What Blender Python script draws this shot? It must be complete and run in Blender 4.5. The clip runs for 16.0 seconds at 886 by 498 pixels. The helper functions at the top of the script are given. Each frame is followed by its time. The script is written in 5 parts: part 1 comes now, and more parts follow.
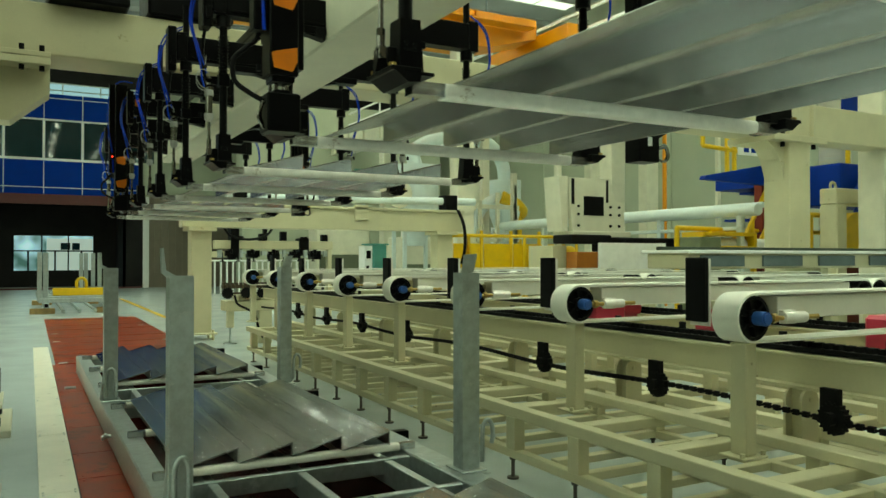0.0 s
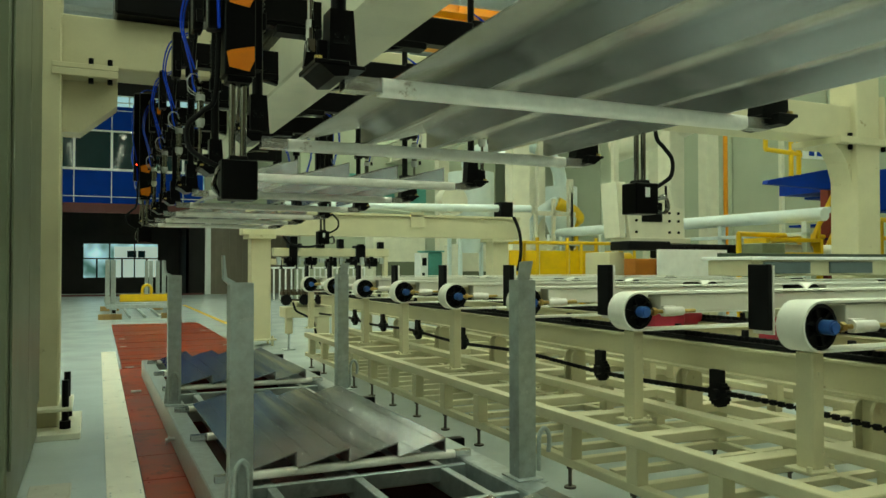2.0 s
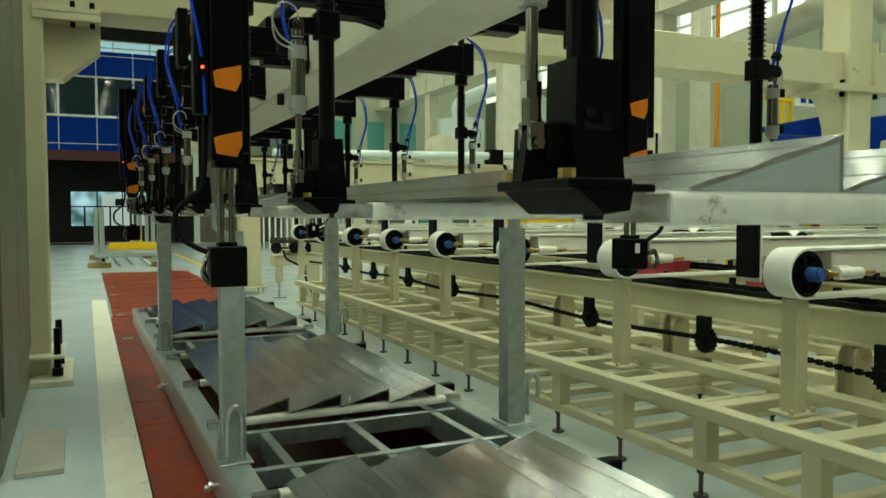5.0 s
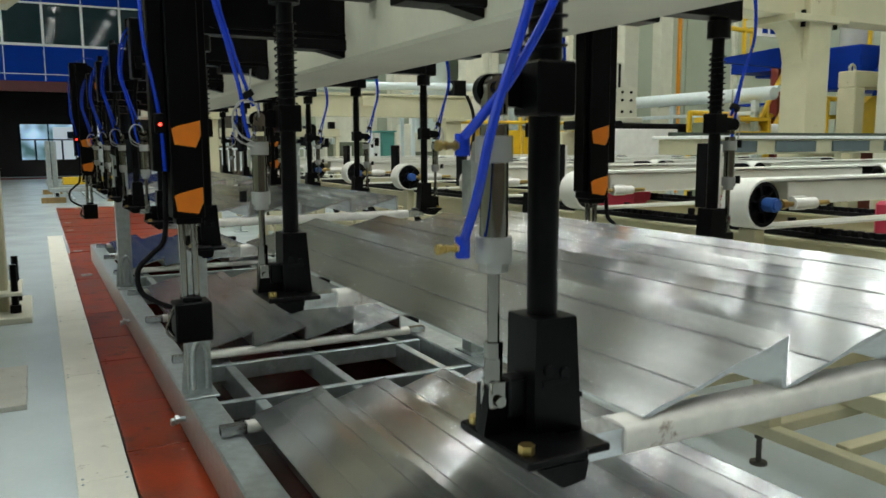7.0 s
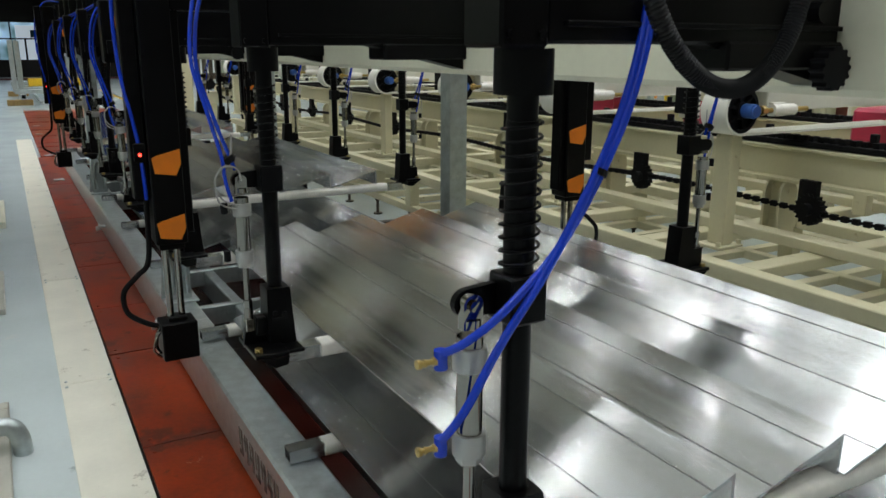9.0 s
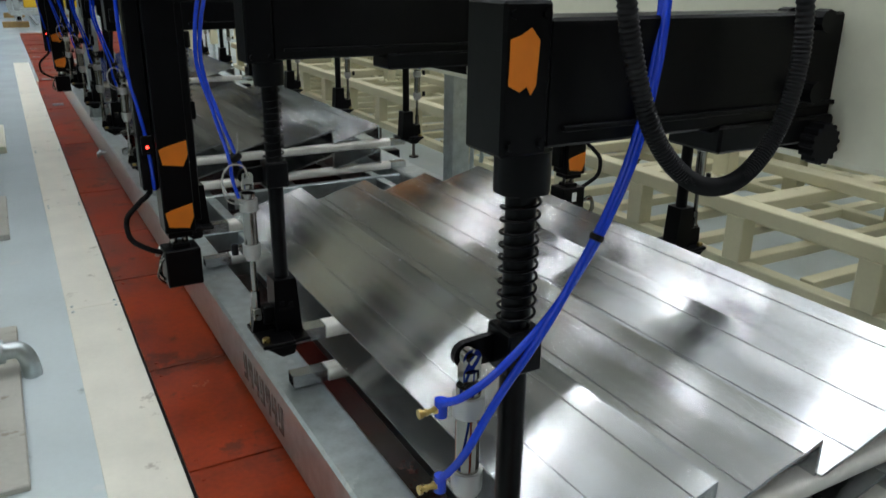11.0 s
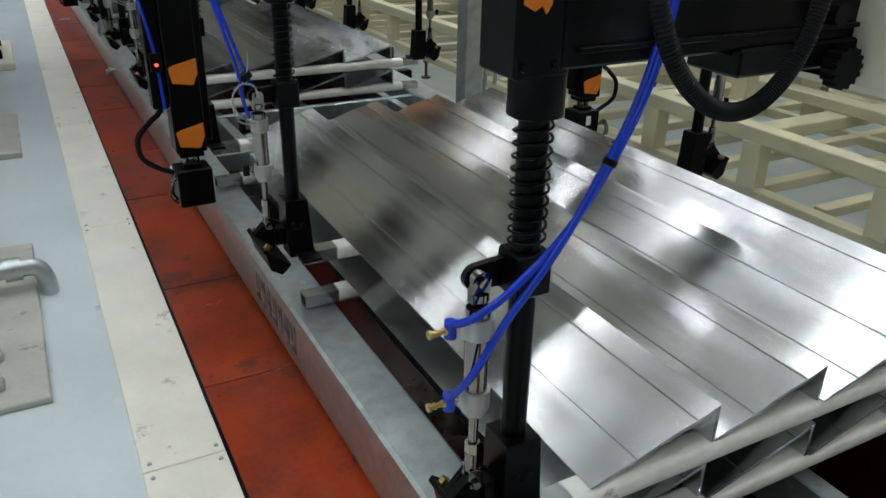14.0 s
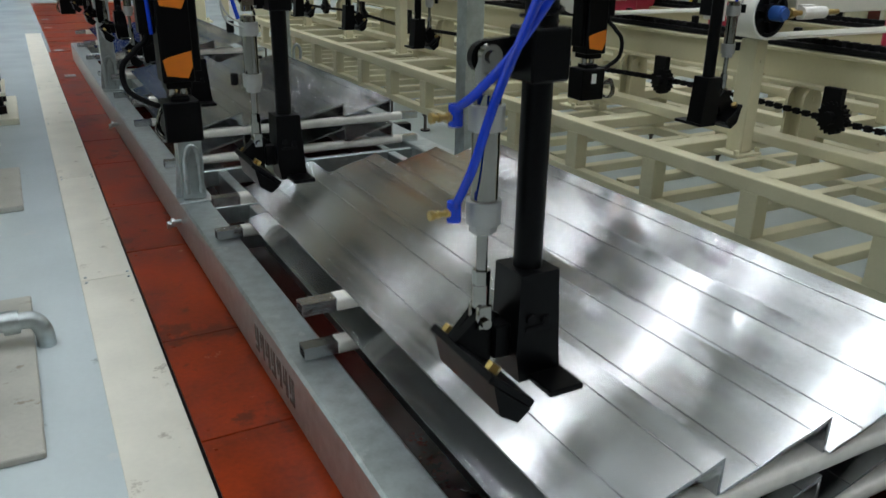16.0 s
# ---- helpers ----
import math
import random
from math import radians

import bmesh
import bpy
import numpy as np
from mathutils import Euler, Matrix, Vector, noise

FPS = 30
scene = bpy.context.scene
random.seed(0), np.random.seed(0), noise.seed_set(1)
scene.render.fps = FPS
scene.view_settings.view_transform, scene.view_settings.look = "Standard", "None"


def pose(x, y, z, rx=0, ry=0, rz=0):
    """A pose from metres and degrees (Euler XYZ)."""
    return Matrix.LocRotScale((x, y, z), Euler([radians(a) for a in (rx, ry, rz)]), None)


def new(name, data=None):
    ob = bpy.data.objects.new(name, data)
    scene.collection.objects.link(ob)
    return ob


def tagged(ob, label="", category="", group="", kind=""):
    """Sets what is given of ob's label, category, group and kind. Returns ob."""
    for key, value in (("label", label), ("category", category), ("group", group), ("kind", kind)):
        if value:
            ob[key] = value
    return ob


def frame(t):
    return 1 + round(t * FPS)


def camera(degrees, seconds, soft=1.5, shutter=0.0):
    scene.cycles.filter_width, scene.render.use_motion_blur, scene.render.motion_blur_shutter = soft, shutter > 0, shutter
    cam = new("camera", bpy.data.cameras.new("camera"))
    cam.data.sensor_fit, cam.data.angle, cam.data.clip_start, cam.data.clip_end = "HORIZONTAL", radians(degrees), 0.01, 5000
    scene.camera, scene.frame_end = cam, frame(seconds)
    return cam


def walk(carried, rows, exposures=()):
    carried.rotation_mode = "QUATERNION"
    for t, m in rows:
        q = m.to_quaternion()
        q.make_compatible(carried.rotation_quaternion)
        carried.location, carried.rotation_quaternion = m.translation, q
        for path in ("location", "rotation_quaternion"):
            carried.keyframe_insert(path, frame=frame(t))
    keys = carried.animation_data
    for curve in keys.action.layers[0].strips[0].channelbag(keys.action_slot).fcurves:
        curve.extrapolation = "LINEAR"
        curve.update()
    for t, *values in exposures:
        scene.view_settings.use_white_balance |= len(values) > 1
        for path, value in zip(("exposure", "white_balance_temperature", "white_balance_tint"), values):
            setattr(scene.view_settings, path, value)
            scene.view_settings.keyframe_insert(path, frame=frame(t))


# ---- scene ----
cam = camera(59.2, 16.0, soft=1.5, shutter=0.4)
PATH = [
    (0.0, pose(0, 0, 1.3, 90.70, -0.00, -28.30)),
    (0.5, pose(0, 0, 1.3, 90.71, -0.05, -28.12)),
    (1.0, pose(0, 0, 1.3, 91.01, -0.00, -26.61)),
    (1.5, pose(0, 0, 1.3, 91.28, 0.01, -24.71)),
    (2.0, pose(0, 0, 1.3, 91.22, 0.05, -24.22)),
    (2.5, pose(0, 0, 1.3, 91.20, 0.08, -24.37)),
    (3.0, pose(0, 0, 1.3, 91.17, 0.12, -24.59)),
    (3.5, pose(0, 0, 1.3, 90.23, 0.16, -24.72)),
    (4.0, pose(0, 0, 1.3, 89.63, 0.17, -24.72)),
    (6.5, pose(0, 0, 1.3, 83.09, 0.40, -26.28)),
    (7.0, pose(0, 0, 1.3, 82.45, 0.27, -27.67)),
    (7.5, pose(0, 0, 1.3, 82.11, 0.22, -29.39)),
    (8.0, pose(0, 0, 1.3, 80.33, 0.09, -29.69)),
    (8.5, pose(0, 0, 1.3, 77.44, -0.10, -29.44)),
    (11.0, pose(0, 0, 1.3, 70.37, -0.62, -28.89)),
    (11.5, pose(0, 0, 1.3, 66.79, -0.95, -28.53)),
    (12.0, pose(0, 0, 1.3, 64.33, -1.06, -28.11)),
    (12.5, pose(0, 0, 1.3, 63.98, -0.97, -27.90)),
    (13.0, pose(0, 0, 1.3, 64.25, -1.00, -27.83)),
    (13.5, pose(0, 0, 1.3, 64.61, -0.96, -27.84)),
    (14.0, pose(0, 0, 1.3, 64.72, -0.98, -27.86)),
    (14.5, pose(0, 0, 1.3, 64.73, -1.04, -27.88)),
    (15.0, pose(0, 0, 1.3, 64.92, -1.00, -27.87)),
    (15.5, pose(0, 0, 1.3, 66.58, -0.93, -27.99)),
    (16.0, pose(0, 0, 1.3, 68.47, -0.77, -27.99)),
]
EXPOSURES = [(0, 0.17, 8200, -30), (4.2, 0.17, 8200, -30), (6.4, 0.21, 6750, -6), (8.7, 0.11, 6550, 3), (11, 0.07, 6250, 5), (15, 0.07, 6250, 5), (16, -0.02, 6200, 5)]
walk(cam, PATH, EXPOSURES)

# ---- world and light ----
world = bpy.data.worlds.new("hall_world")
scene.world = world
world.use_nodes = True
wn = world.node_tree.nodes
sky = wn.new("ShaderNodeTexSky")
sky.sky_type, sky.sun_disc = "NISHITA", False
sky.sun_elevation, sky.sun_rotation = radians(40), radians(120)
world.node_tree.links.new(sky.outputs[0], wn["Background"].inputs[0])
wn["Background"].inputs[1].default_value = 0.12

LAMP_Z = 9.2
LAMPS = [(x, y) for y in (-4.0, -0.8, 2.4, 5.6, 8.8, 12.0, 15.2, 18.4, 23.0, 28.0) for x in (-4.5, -1.4, 1.7, 4.8, 7.9, 11.0, 14.1)]
for lx, ly in LAMPS:
    ld = bpy.data.lights.new("hall_lamp", "AREA")
    ld.shape, ld.size = "DISK", 0.26
    ld.energy, ld.color, ld.spread = 27, (0.98, 0.95, 0.97), radians(150)
    lo = new("hall_lamp", ld)
    lo.matrix_world = pose(lx, ly, LAMP_Z - 0.06, 0, 0, 0)


# ---- materials ----
def material(name, color, rough=0.5, metal=0.0, vary=0.12, scale=6.0, bump=0.0, stretch=(1, 1, 1), dark=None, stain=0.0, fine=60.0):
    m = bpy.data.materials.new(name)
    m.use_nodes = True
    nt = m.node_tree
    n, l = nt.nodes, nt.links
    b = n["Principled BSDF"]
    b.inputs["Metallic"].default_value = metal
    tc = n.new("ShaderNodeTexCoord")
    mp = n.new("ShaderNodeMapping")
    mp.inputs["Scale"].default_value = stretch
    l.new(tc.outputs["Object"], mp.inputs["Vector"])
    big = n.new("ShaderNodeTexNoise")
    big.inputs["Scale"].default_value, big.inputs["Detail"].default_value = scale, 5
    small = n.new("ShaderNodeTexNoise")
    small.inputs["Scale"].default_value, small.inputs["Detail"].default_value = fine, 3
    for q in (big, small):
        l.new(mp.outputs[0], q.inputs["Vector"])
    info = n.new("ShaderNodeObjectInfo")
    shift = n.new("ShaderNodeMath")
    shift.operation = "MULTIPLY"
    shift.inputs[1].default_value = 40.0
    l.new(info.outputs["Random"], shift.inputs[0])
    l.new(shift.outputs[0], mp.inputs["Location"])
    mixn = n.new("ShaderNodeMath")
    mixn.operation = "MULTIPLY_ADD"
    mixn.inputs[1].default_value, mixn.inputs[2].default_value = 0.3, 0.0
    l.new(small.outputs[0], mixn.inputs[0])
    add = n.new("ShaderNodeMath")
    l.new(big.outputs[0], add.inputs[0])
    l.new(mixn.outputs[0], add.inputs[1])
    ramp = n.new("ShaderNodeValToRGB")
    lo = dark or tuple(c * (1 - 2.2 * vary) for c in color)
    ramp.color_ramp.elements[0].color = (*lo, 1)
    ramp.color_ramp.elements[1].color = (*[min(1, c * (1 + vary)) for c in color], 1)
    ramp.color_ramp.elements[0].position, ramp.color_ramp.elements[1].position = 0.38 - 0.2 * (1 - stain), 0.82
    l.new(add.outputs[0], ramp.inputs[0])
    hsv = n.new("ShaderNodeHueSaturation")
    mr = n.new("ShaderNodeMapRange")
    mr.inputs[3].default_value, mr.inputs[4].default_value = 1 - vary * 0.6, 1 + vary * 0.6
    l.new(info.outputs["Random"], mr.inputs[0])
    l.new(mr.outputs[0], hsv.inputs["Value"])
    l.new(ramp.outputs[0], hsv.inputs["Color"])
    l.new(hsv.outputs[0], b.inputs["Base Color"])
    rr = n.new("ShaderNodeMapRange")
    rr.inputs[3].default_value, rr.inputs[4].default_value = max(0.03, rough * 0.72), min(1, rough * 1.3)
    l.new(add.outputs[0], rr.inputs[0])
    l.new(rr.outputs[0], b.inputs["Roughness"])
    if max(color) < 0.02:
        b.inputs["Specular IOR Level"].default_value = 0.11
    if bump:
        bp = n.new("ShaderNodeBump")
        bp.inputs["Strength"].default_value, bp.inputs["Distance"].default_value = bump, 0.004
        l.new(add.outputs[0], bp.inputs["Height"])
        l.new(bp.outputs[0], b.inputs["Normal"])
    return m


def brushed(m, amount):
    """Stretches the highlights of a metal across its extrusion direction, y."""
    n, l = m.node_tree.nodes, m.node_tree.links
    tg = n.new("ShaderNodeTangent")
    tg.direction_type, tg.axis = "RADIAL", "Y"
    n["Principled BSDF"].inputs["Anisotropic"].default_value = amount
    l.new(tg.outputs[0], n["Principled BSDF"].inputs["Tangent"])
    last = n["Bump"]
    for scale, strength, dist in (((16.0, 0.2, 16.0), 0.5, 0.008), ((40.0, 0.2, 40.0), 0.04, 0.001), ((2.5, 4.0, 2.5), 0.12, 0.005)):
        tc, mp, nz, bp = n.new("ShaderNodeTexCoord"), n.new("ShaderNodeMapping"), n.new("ShaderNodeTexNoise"), n.new("ShaderNodeBump")
        mp.inputs["Scale"].default_value = scale
        l.new(n["Object Info"].outputs["Random"], mp.inputs["Location"])
        nz.inputs["Scale"].default_value, nz.inputs["Detail"].default_value = 1.0, 2.0
        bp.inputs["Strength"].default_value, bp.inputs["Distance"].default_value = strength, dist
        l.new(tc.outputs["Object"], mp.inputs["Vector"])
        l.new(mp.outputs[0], nz.inputs["Vector"])
        l.new(nz.outputs[0], bp.inputs["Height"])
        l.new(bp.outputs[0], last.inputs["Normal"])
        last = bp


def flecks(m, color, scale, level):
    """Scattered chips and scuffs of another colour over a paint."""
    n, l = m.node_tree.nodes, m.node_tree.links
    base = n["Principled BSDF"].inputs["Base Color"]
    old = base.links[0].from_socket
    tc, nz, mr, mx = n.new("ShaderNodeTexCoord"), n.new("ShaderNodeTexNoise"), n.new("ShaderNodeMapRange"), n.new("ShaderNodeMix")
    mx.data_type = "RGBA"
    nz.inputs["Scale"].default_value, nz.inputs["Detail"].default_value, nz.inputs["Roughness"].default_value = scale, 7, 0.72
    mr.inputs[1].default_value, mr.inputs[2].default_value, mr.inputs[4].default_value = level, level + 0.05, 0.75
    l.new(tc.outputs["Object"], nz.inputs["Vector"])
    l.new(nz.outputs[0], mr.inputs[0])
    l.new(mr.outputs[0], mx.inputs[0])
    l.new(old, mx.inputs[6])
    mx.inputs[7].default_value = (*color, 1)
    l.new(mx.outputs[2], base)


def glowing(name, color, strength):
    m = bpy.data.materials.new(name)
    m.use_nodes = True
    b = m.node_tree.nodes["Principled BSDF"]
    b.inputs["Base Color"].default_value = (*color, 1)
    b.inputs["Emission Color"].default_value = (*color, 1)
    b.inputs["Emission Strength"].default_value = strength
    return m


CREAM = material("cream_paint", (0.60, 0.56, 0.38), 0.38, 0, 0.05, 3, 0.05, stain=0.4)
CREAM_PALE = material("pale_cream_paint", (0.70, 0.68, 0.55), 0.4, 0, 0.06, 4, 0.05, stain=0.4)
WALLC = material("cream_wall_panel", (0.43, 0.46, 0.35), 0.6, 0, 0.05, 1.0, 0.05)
FLOOR = material("epoxy_floor", (0.57, 0.635, 0.655), 0.2, 0, 0.05, 1.8, 0.012, stain=0.0, fine=50)
WHITEP = material("white_floor_plate", (0.78, 0.75, 0.66), 0.42, 0, 0.05, 5, 0.1, stain=0.5)
RED = material("red_oxide_plate", (0.26, 0.028, 0.002), 0.32, 0, 0.2, 3.2, 0.25, stain=0.9, dark=(0.09, 0.012, 0.004))
RED.node_tree.nodes["Principled BSDF"].inputs["Specular IOR Level"].default_value = 0.26
GALV = material("galvanised_steel", (0.48, 0.53, 0.54), 0.34, 0.85, 0.14, 22, 0.008, fine=90)
# The lengthwise tone bands put streaked reflections into the colour.
ALU = material("mill_aluminium", (0.62, 0.63, 0.645), 0.22, 1.0, 0.10, 14.0, 0.002, stretch=(1.0, 0.03, 1.0), fine=70)
brushed(ALU, 0.97)
GROOVE = material("dark_groove_line", (0.24, 0.24, 0.24), 0.45, 0.8, 0.1, 20)
BLACK = material("black_paint", (0.0025, 0.0025, 0.003), 0.30, 0, 0.2, 12, 0.08)
RUBBER = material("black_rubber", (0.006, 0.006, 0.007), 0.5, 0, 0.2, 20, 0.1)
CHROME = material("chromed_steel", (0.25, 0.24, 0.22), 0.06, 1.0, 0.03, 20)
CAPM = material("cast_aluminium", (0.42, 0.42, 0.41), 0.4, 0.7, 0.05, 30)
BRASS = material("brass", (0.50, 0.36, 0.13), 0.28, 1.0, 0.08, 30)
BLUEH = material("blue_hose", (0.005, 0.04, 0.52), 0.22, 0, 0.05, 20)
BLUEHUB = material("blue_hub", (0.03, 0.10, 0.36), 0.4, 0, 0.08, 20)
BELT = material("white_belt", (0.86, 0.85, 0.78), 0.5, 0, 0.04, 9, 0.05)
BEAMW = material("off_white_beam_paint", (0.80, 0.79, 0.71), 0.4, 0, 0.05, 6, 0.05)
SLEEVE = material("white_sleeve", (0.86, 0.84, 0.79), 0.45, 0, 0.06, 20, 0.08, stain=0.6)
ORANGE = material("orange_tape", (0.72, 0.19, 0.003), 0.6, 0, 0.08, 20)
YELLOW = material("yellow_paint", (0.72, 0.46, 0.02), 0.4, 0, 0.08, 6, 0.05)
CRANE = material("orange_crane_paint", (0.75, 0.28, 0.01), 0.4, 0, 0.06, 3)
BLUEP = material("blue_panel", (0.001, 0.034, 0.30), 0.7, 0, 0.08, 1.5)
BLUEP.node_tree.nodes["Principled BSDF"].inputs["Specular IOR Level"].default_value = 0.12
BLUES = material("blue_stair_paint", (0.001, 0.030, 0.30), 0.5, 0, 0.1, 5)
BLUES.node_tree.nodes["Principled BSDF"].inputs["Specular IOR Level"].default_value = 0.15
GLASSD = material("dark_window_glass", (0.01, 0.03, 0.035), 0.05, 0, 0.1, 2)
GLASSD.node_tree.nodes["Principled BSDF"].inputs["Specular IOR Level"].default_value = 0.2
WHITEF = material("white_frame", (0.88, 0.89, 0.88), 0.4, 0, 0.05, 8)
DARKW = material("shade_black_wall", (0.018, 0.017, 0.017), 0.6, 0, 0.2, 1.5)
GREYG = material("grey_green_panel", (0.12, 0.135, 0.09), 0.35, 0, 0.06, 2)
MAGENTA = material("red_motor_paint", (0.50, 0.03, 0.08), 0.4, 0, 0.1, 10)
TEAL = material("teal_paint", (0.10, 0.32, 0.28), 0.4, 0, 0.06, 6)
PIPEW = material("pale_pipe", (0.66, 0.74, 0.74), 0.35, 0, 0.05, 4)
CONDUIT = material("ribbed_conduit", (0.010, 0.010, 0.011), 0.32, 0, 0.1, 20)
WOOD = material("wood_block", (0.34, 0.22, 0.09), 0.7, 0, 0.2, 10, 0.1)
ROOF = material("roof_sheet", (0.52, 0.54, 0.55), 0.6, 0, 0.08, 1.0)
BROWN = material("brown_sheet_door", (0.20, 0.17, 0.13), 0.5, 0, 0.08, 3)
# The plate red taken almost to black: the pit's shade is in the colour.
PITRED = material("shade_dark_pit_red", (0.06, 0.008, 0.005), 0.22, 0, 0.25, 4, 0.15, stain=0.6)
DIRT = material("dark_stencil", (0.13, 0.11, 0.10), 0.7, 0, 0.3, 40)
PLATEG = material("dirty_plate_paint", (0.47, 0.46, 0.41), 0.5, 0, 0.1, 5, 0.1, stain=0.6)
flecks(PLATEG, (0.22, 0.17, 0.12), 8.0, 0.60)
flecks(RED, (0.40, 0.28, 0.22), 6.0, 0.645)
flecks(RED, (0.06, 0.012, 0.006), 2.2, 0.55)
flecks(WHITEP, (0.40, 0.35, 0.28), 6.0, 0.615)
flecks(FLOOR, (0.64, 0.67, 0.67), 4.0, 0.61)
flecks(FLOOR, (0.24, 0.26, 0.26), 3.1, 0.64)
flecks(CREAM, (0.30, 0.24, 0.12), 5.0, 0.645)
flecks(GALV, (0.62, 0.66, 0.66), 9.0, 0.60)
flecks(SLEEVE, (0.28, 0.19, 0.12), 9.0, 0.635)
LAMPM = glowing("lamp_glow", (0.95, 0.96, 0.98), 30)
REDLED = glowing("red_led", (1.0, 0.03, 0.02), 8)
ROOFGLOW = glowing("added_roof_glow", (0.95, 0.97, 1.0), 1.1)
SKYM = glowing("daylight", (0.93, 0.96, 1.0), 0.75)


# ---- mesh helpers ----
def box(bm, x0, x1, y0, y1, z0, z1, bevel=0.0, m=None):
    g = bmesh.ops.create_cube(bm, size=1, matrix=(m or Matrix()) @ Matrix.Translation(((x0 + x1) / 2, (y0 + y1) / 2, (z0 + z1) / 2)) @ Matrix.Diagonal((x1 - x0, y1 - y0, z1 - z0, 1)))
    if bevel:
        es = list({e for v in g["verts"] for e in v.link_edges})
        bmesh.ops.bevel(bm, geom=es, offset=bevel, segments=1, affect="EDGES")


def cyl(bm, p0, p1, r, seg=16, r1=None):
    p0, p1 = Vector(p0), Vector(p1)
    d = p1 - p0
    m = Matrix.Translation((p0 + p1) / 2) @ d.to_track_quat("Z", "Y").to_matrix().to_4x4()
    bmesh.ops.create_cone(bm, cap_ends=True, segments=seg, radius1=r, radius2=r if r1 is None else r1, depth=d.length, matrix=m)


def smooth_path(pts, per=8):
    pts = [Vector(p) for p in pts]
    out = []
    for i in range(len(pts) - 1):
        a, b = pts[i], pts[i + 1]
        p, q = pts[max(0, i - 1)], pts[min(len(pts) - 1, i + 2)]
        for k in range(per):
            u = k / per
            out.append(0.5 * (2 * a + (b - p) * u + (2 * p - 5 * a + 4 * b - q) * u * u + (3 * a - p - 3 * b + q) * u ** 3))
    return out + [pts[-1]]


def tube(bm, pts, r, seg=10, radii=None):
    rings = []
    prev = None
    for i, p in enumerate(pts):
        d = (pts[min(i + 1, len(pts) - 1)] - pts[max(i - 1, 0)]).normalized()
        up = Vector((0, 0, 1)) if prev is None else prev
        a = d.cross(up)
        if a.length < 1e-4:
            a = d.cross(Vector((0, 1, 0)))
        a.normalize()
        b = a.cross(d).normalized()
        prev = b
        rr = radii[i] if radii else r
        rings.append([bm.verts.new(p + rr * (math.cos(2 * math.pi * k / seg) * a + math.sin(2 * math.pi * k / seg) * b)) for k in range(seg)])
    for u, v in zip(rings, rings[1:]):
        for k in range(seg):
            bm.faces.new((u[k], u[(k + 1) % seg], v[(k + 1) % seg], v[k]))
    bm.faces.new(rings[0][::-1])
    bm.faces.new(rings[-1])


def prism(bm, poly, y0, y1):
    """A solid with the outline poly, (x, z) pairs, from y0 to y1."""
    a = [bm.verts.new((x, y0, z)) for x, z in poly]
    b = [bm.verts.new((x, y1, z)) for x, z in poly]
    n = len(poly)
    for i in range(n):
        bm.faces.new((a[i], a[(i + 1) % n], b[(i + 1) % n], b[i]))
    bm.faces.new(a[::-1])
    bm.faces.new(b)
    bmesh.ops.recalc_face_normals(bm, faces=bm.faces[:])


def hollow(bm, w, h, t, l0, l1, m):
    """A rectangular tube of outer size w by h along z, from l0 to l1, placed by m."""
    def ring(a, b, z):
        return [bm.verts.new(m @ Vector(p)) for p in ((-a, -b, z), (a, -b, z), (a, b, z), (-a, b, z))]
    o0, o1, i0, i1 = ring(w / 2, h / 2, l0), ring(w / 2, h / 2, l1), ring(w / 2 - t, h / 2 - t, l0), ring(w / 2 - t, h / 2 - t, l1)
    for k in range(4):
        j = (k + 1) % 4
        for a, b in ((o0, o1), (o1, i1), (i1, i0), (i0, o0)):
            bm.faces.new((a[k], a[j], b[j], b[k]))


def mesh_of(name, bm, mats, smooth=False):
    me = bpy.data.meshes.new(name)
    bmesh.ops.recalc_face_normals(bm, faces=bm.faces[:])
    bm.to_mesh(me)
    bm.free()
    for m in mats if isinstance(mats, (list, tuple)) else [mats]:
        me.materials.append(m)
    if smooth:
        me.shade_smooth()
        me.set_sharp_from_angle(angle=radians(38))
    return me


def part(name, bm, mats, parent=None, label="", smooth=False):
    ob = new(name, mesh_of(name, bm, mats, smooth))
    ob.parent = parent
    return tagged(ob, label)


def shared(name, me, parent, m=None, label=""):
    ob = new(name, me)
    ob.parent = parent
    if m is not None:
        ob.matrix_basis = m
    return tagged(ob, label)


def boxes(name, mats, rows, parent=None, bevel=0.004, label=""):
    bm = bmesh.new()
    for r in rows:
        box(bm, *r, bevel=bevel)
    return part(name, bm, mats, parent, label)


def each(name, mats, rows, parent=None, bevel=0.004, label=""):
    return [boxes(name, mats, [r], parent, bevel, label) for r in rows]


def bolts_at(name, mats, ends, r, parent, seg=6):
    for a, b in ends:
        bm = bmesh.new()
        cyl(bm, a, b, r, seg)
        part(name, bm, mats, parent)


def thing(name, label, category, group="", m=None):
    ob = new(name)
    if m is not None:
        ob.matrix_basis = m
    return tagged(ob, label, category, group)


def structure(name, mats, rows, label, bevel=0.0):
    return tagged(boxes(name, mats, rows, None, bevel), label, name.split("_")[0], kind="structure")


# ---- hall shell ----
X0, X1, Y0, Y1, TOP = -9.0, 19.0, -9.0, 44.0, 11.0
bm = bmesh.new()
PX0, PX1, PY0, PY1, PZ = 0.665, 1.92, 0.3, 9.7, -0.6
fx, fy = (-150, PX0, PX1, 150), (-150, PY0, PY1, 150)
fv = [[bm.verts.new((x, y, 0)) for y in fy] for x in fx]
for i in range(3):
    for j in range(3):
        if (i, j) != (1, 1):
            bm.faces.new((fv[i][j], fv[i + 1][j], fv[i + 1][j + 1], fv[i][j + 1]))
tagged(part("floor", bm, FLOOR), "grey-green glossy epoxy factory floor", "floor", kind="structure")
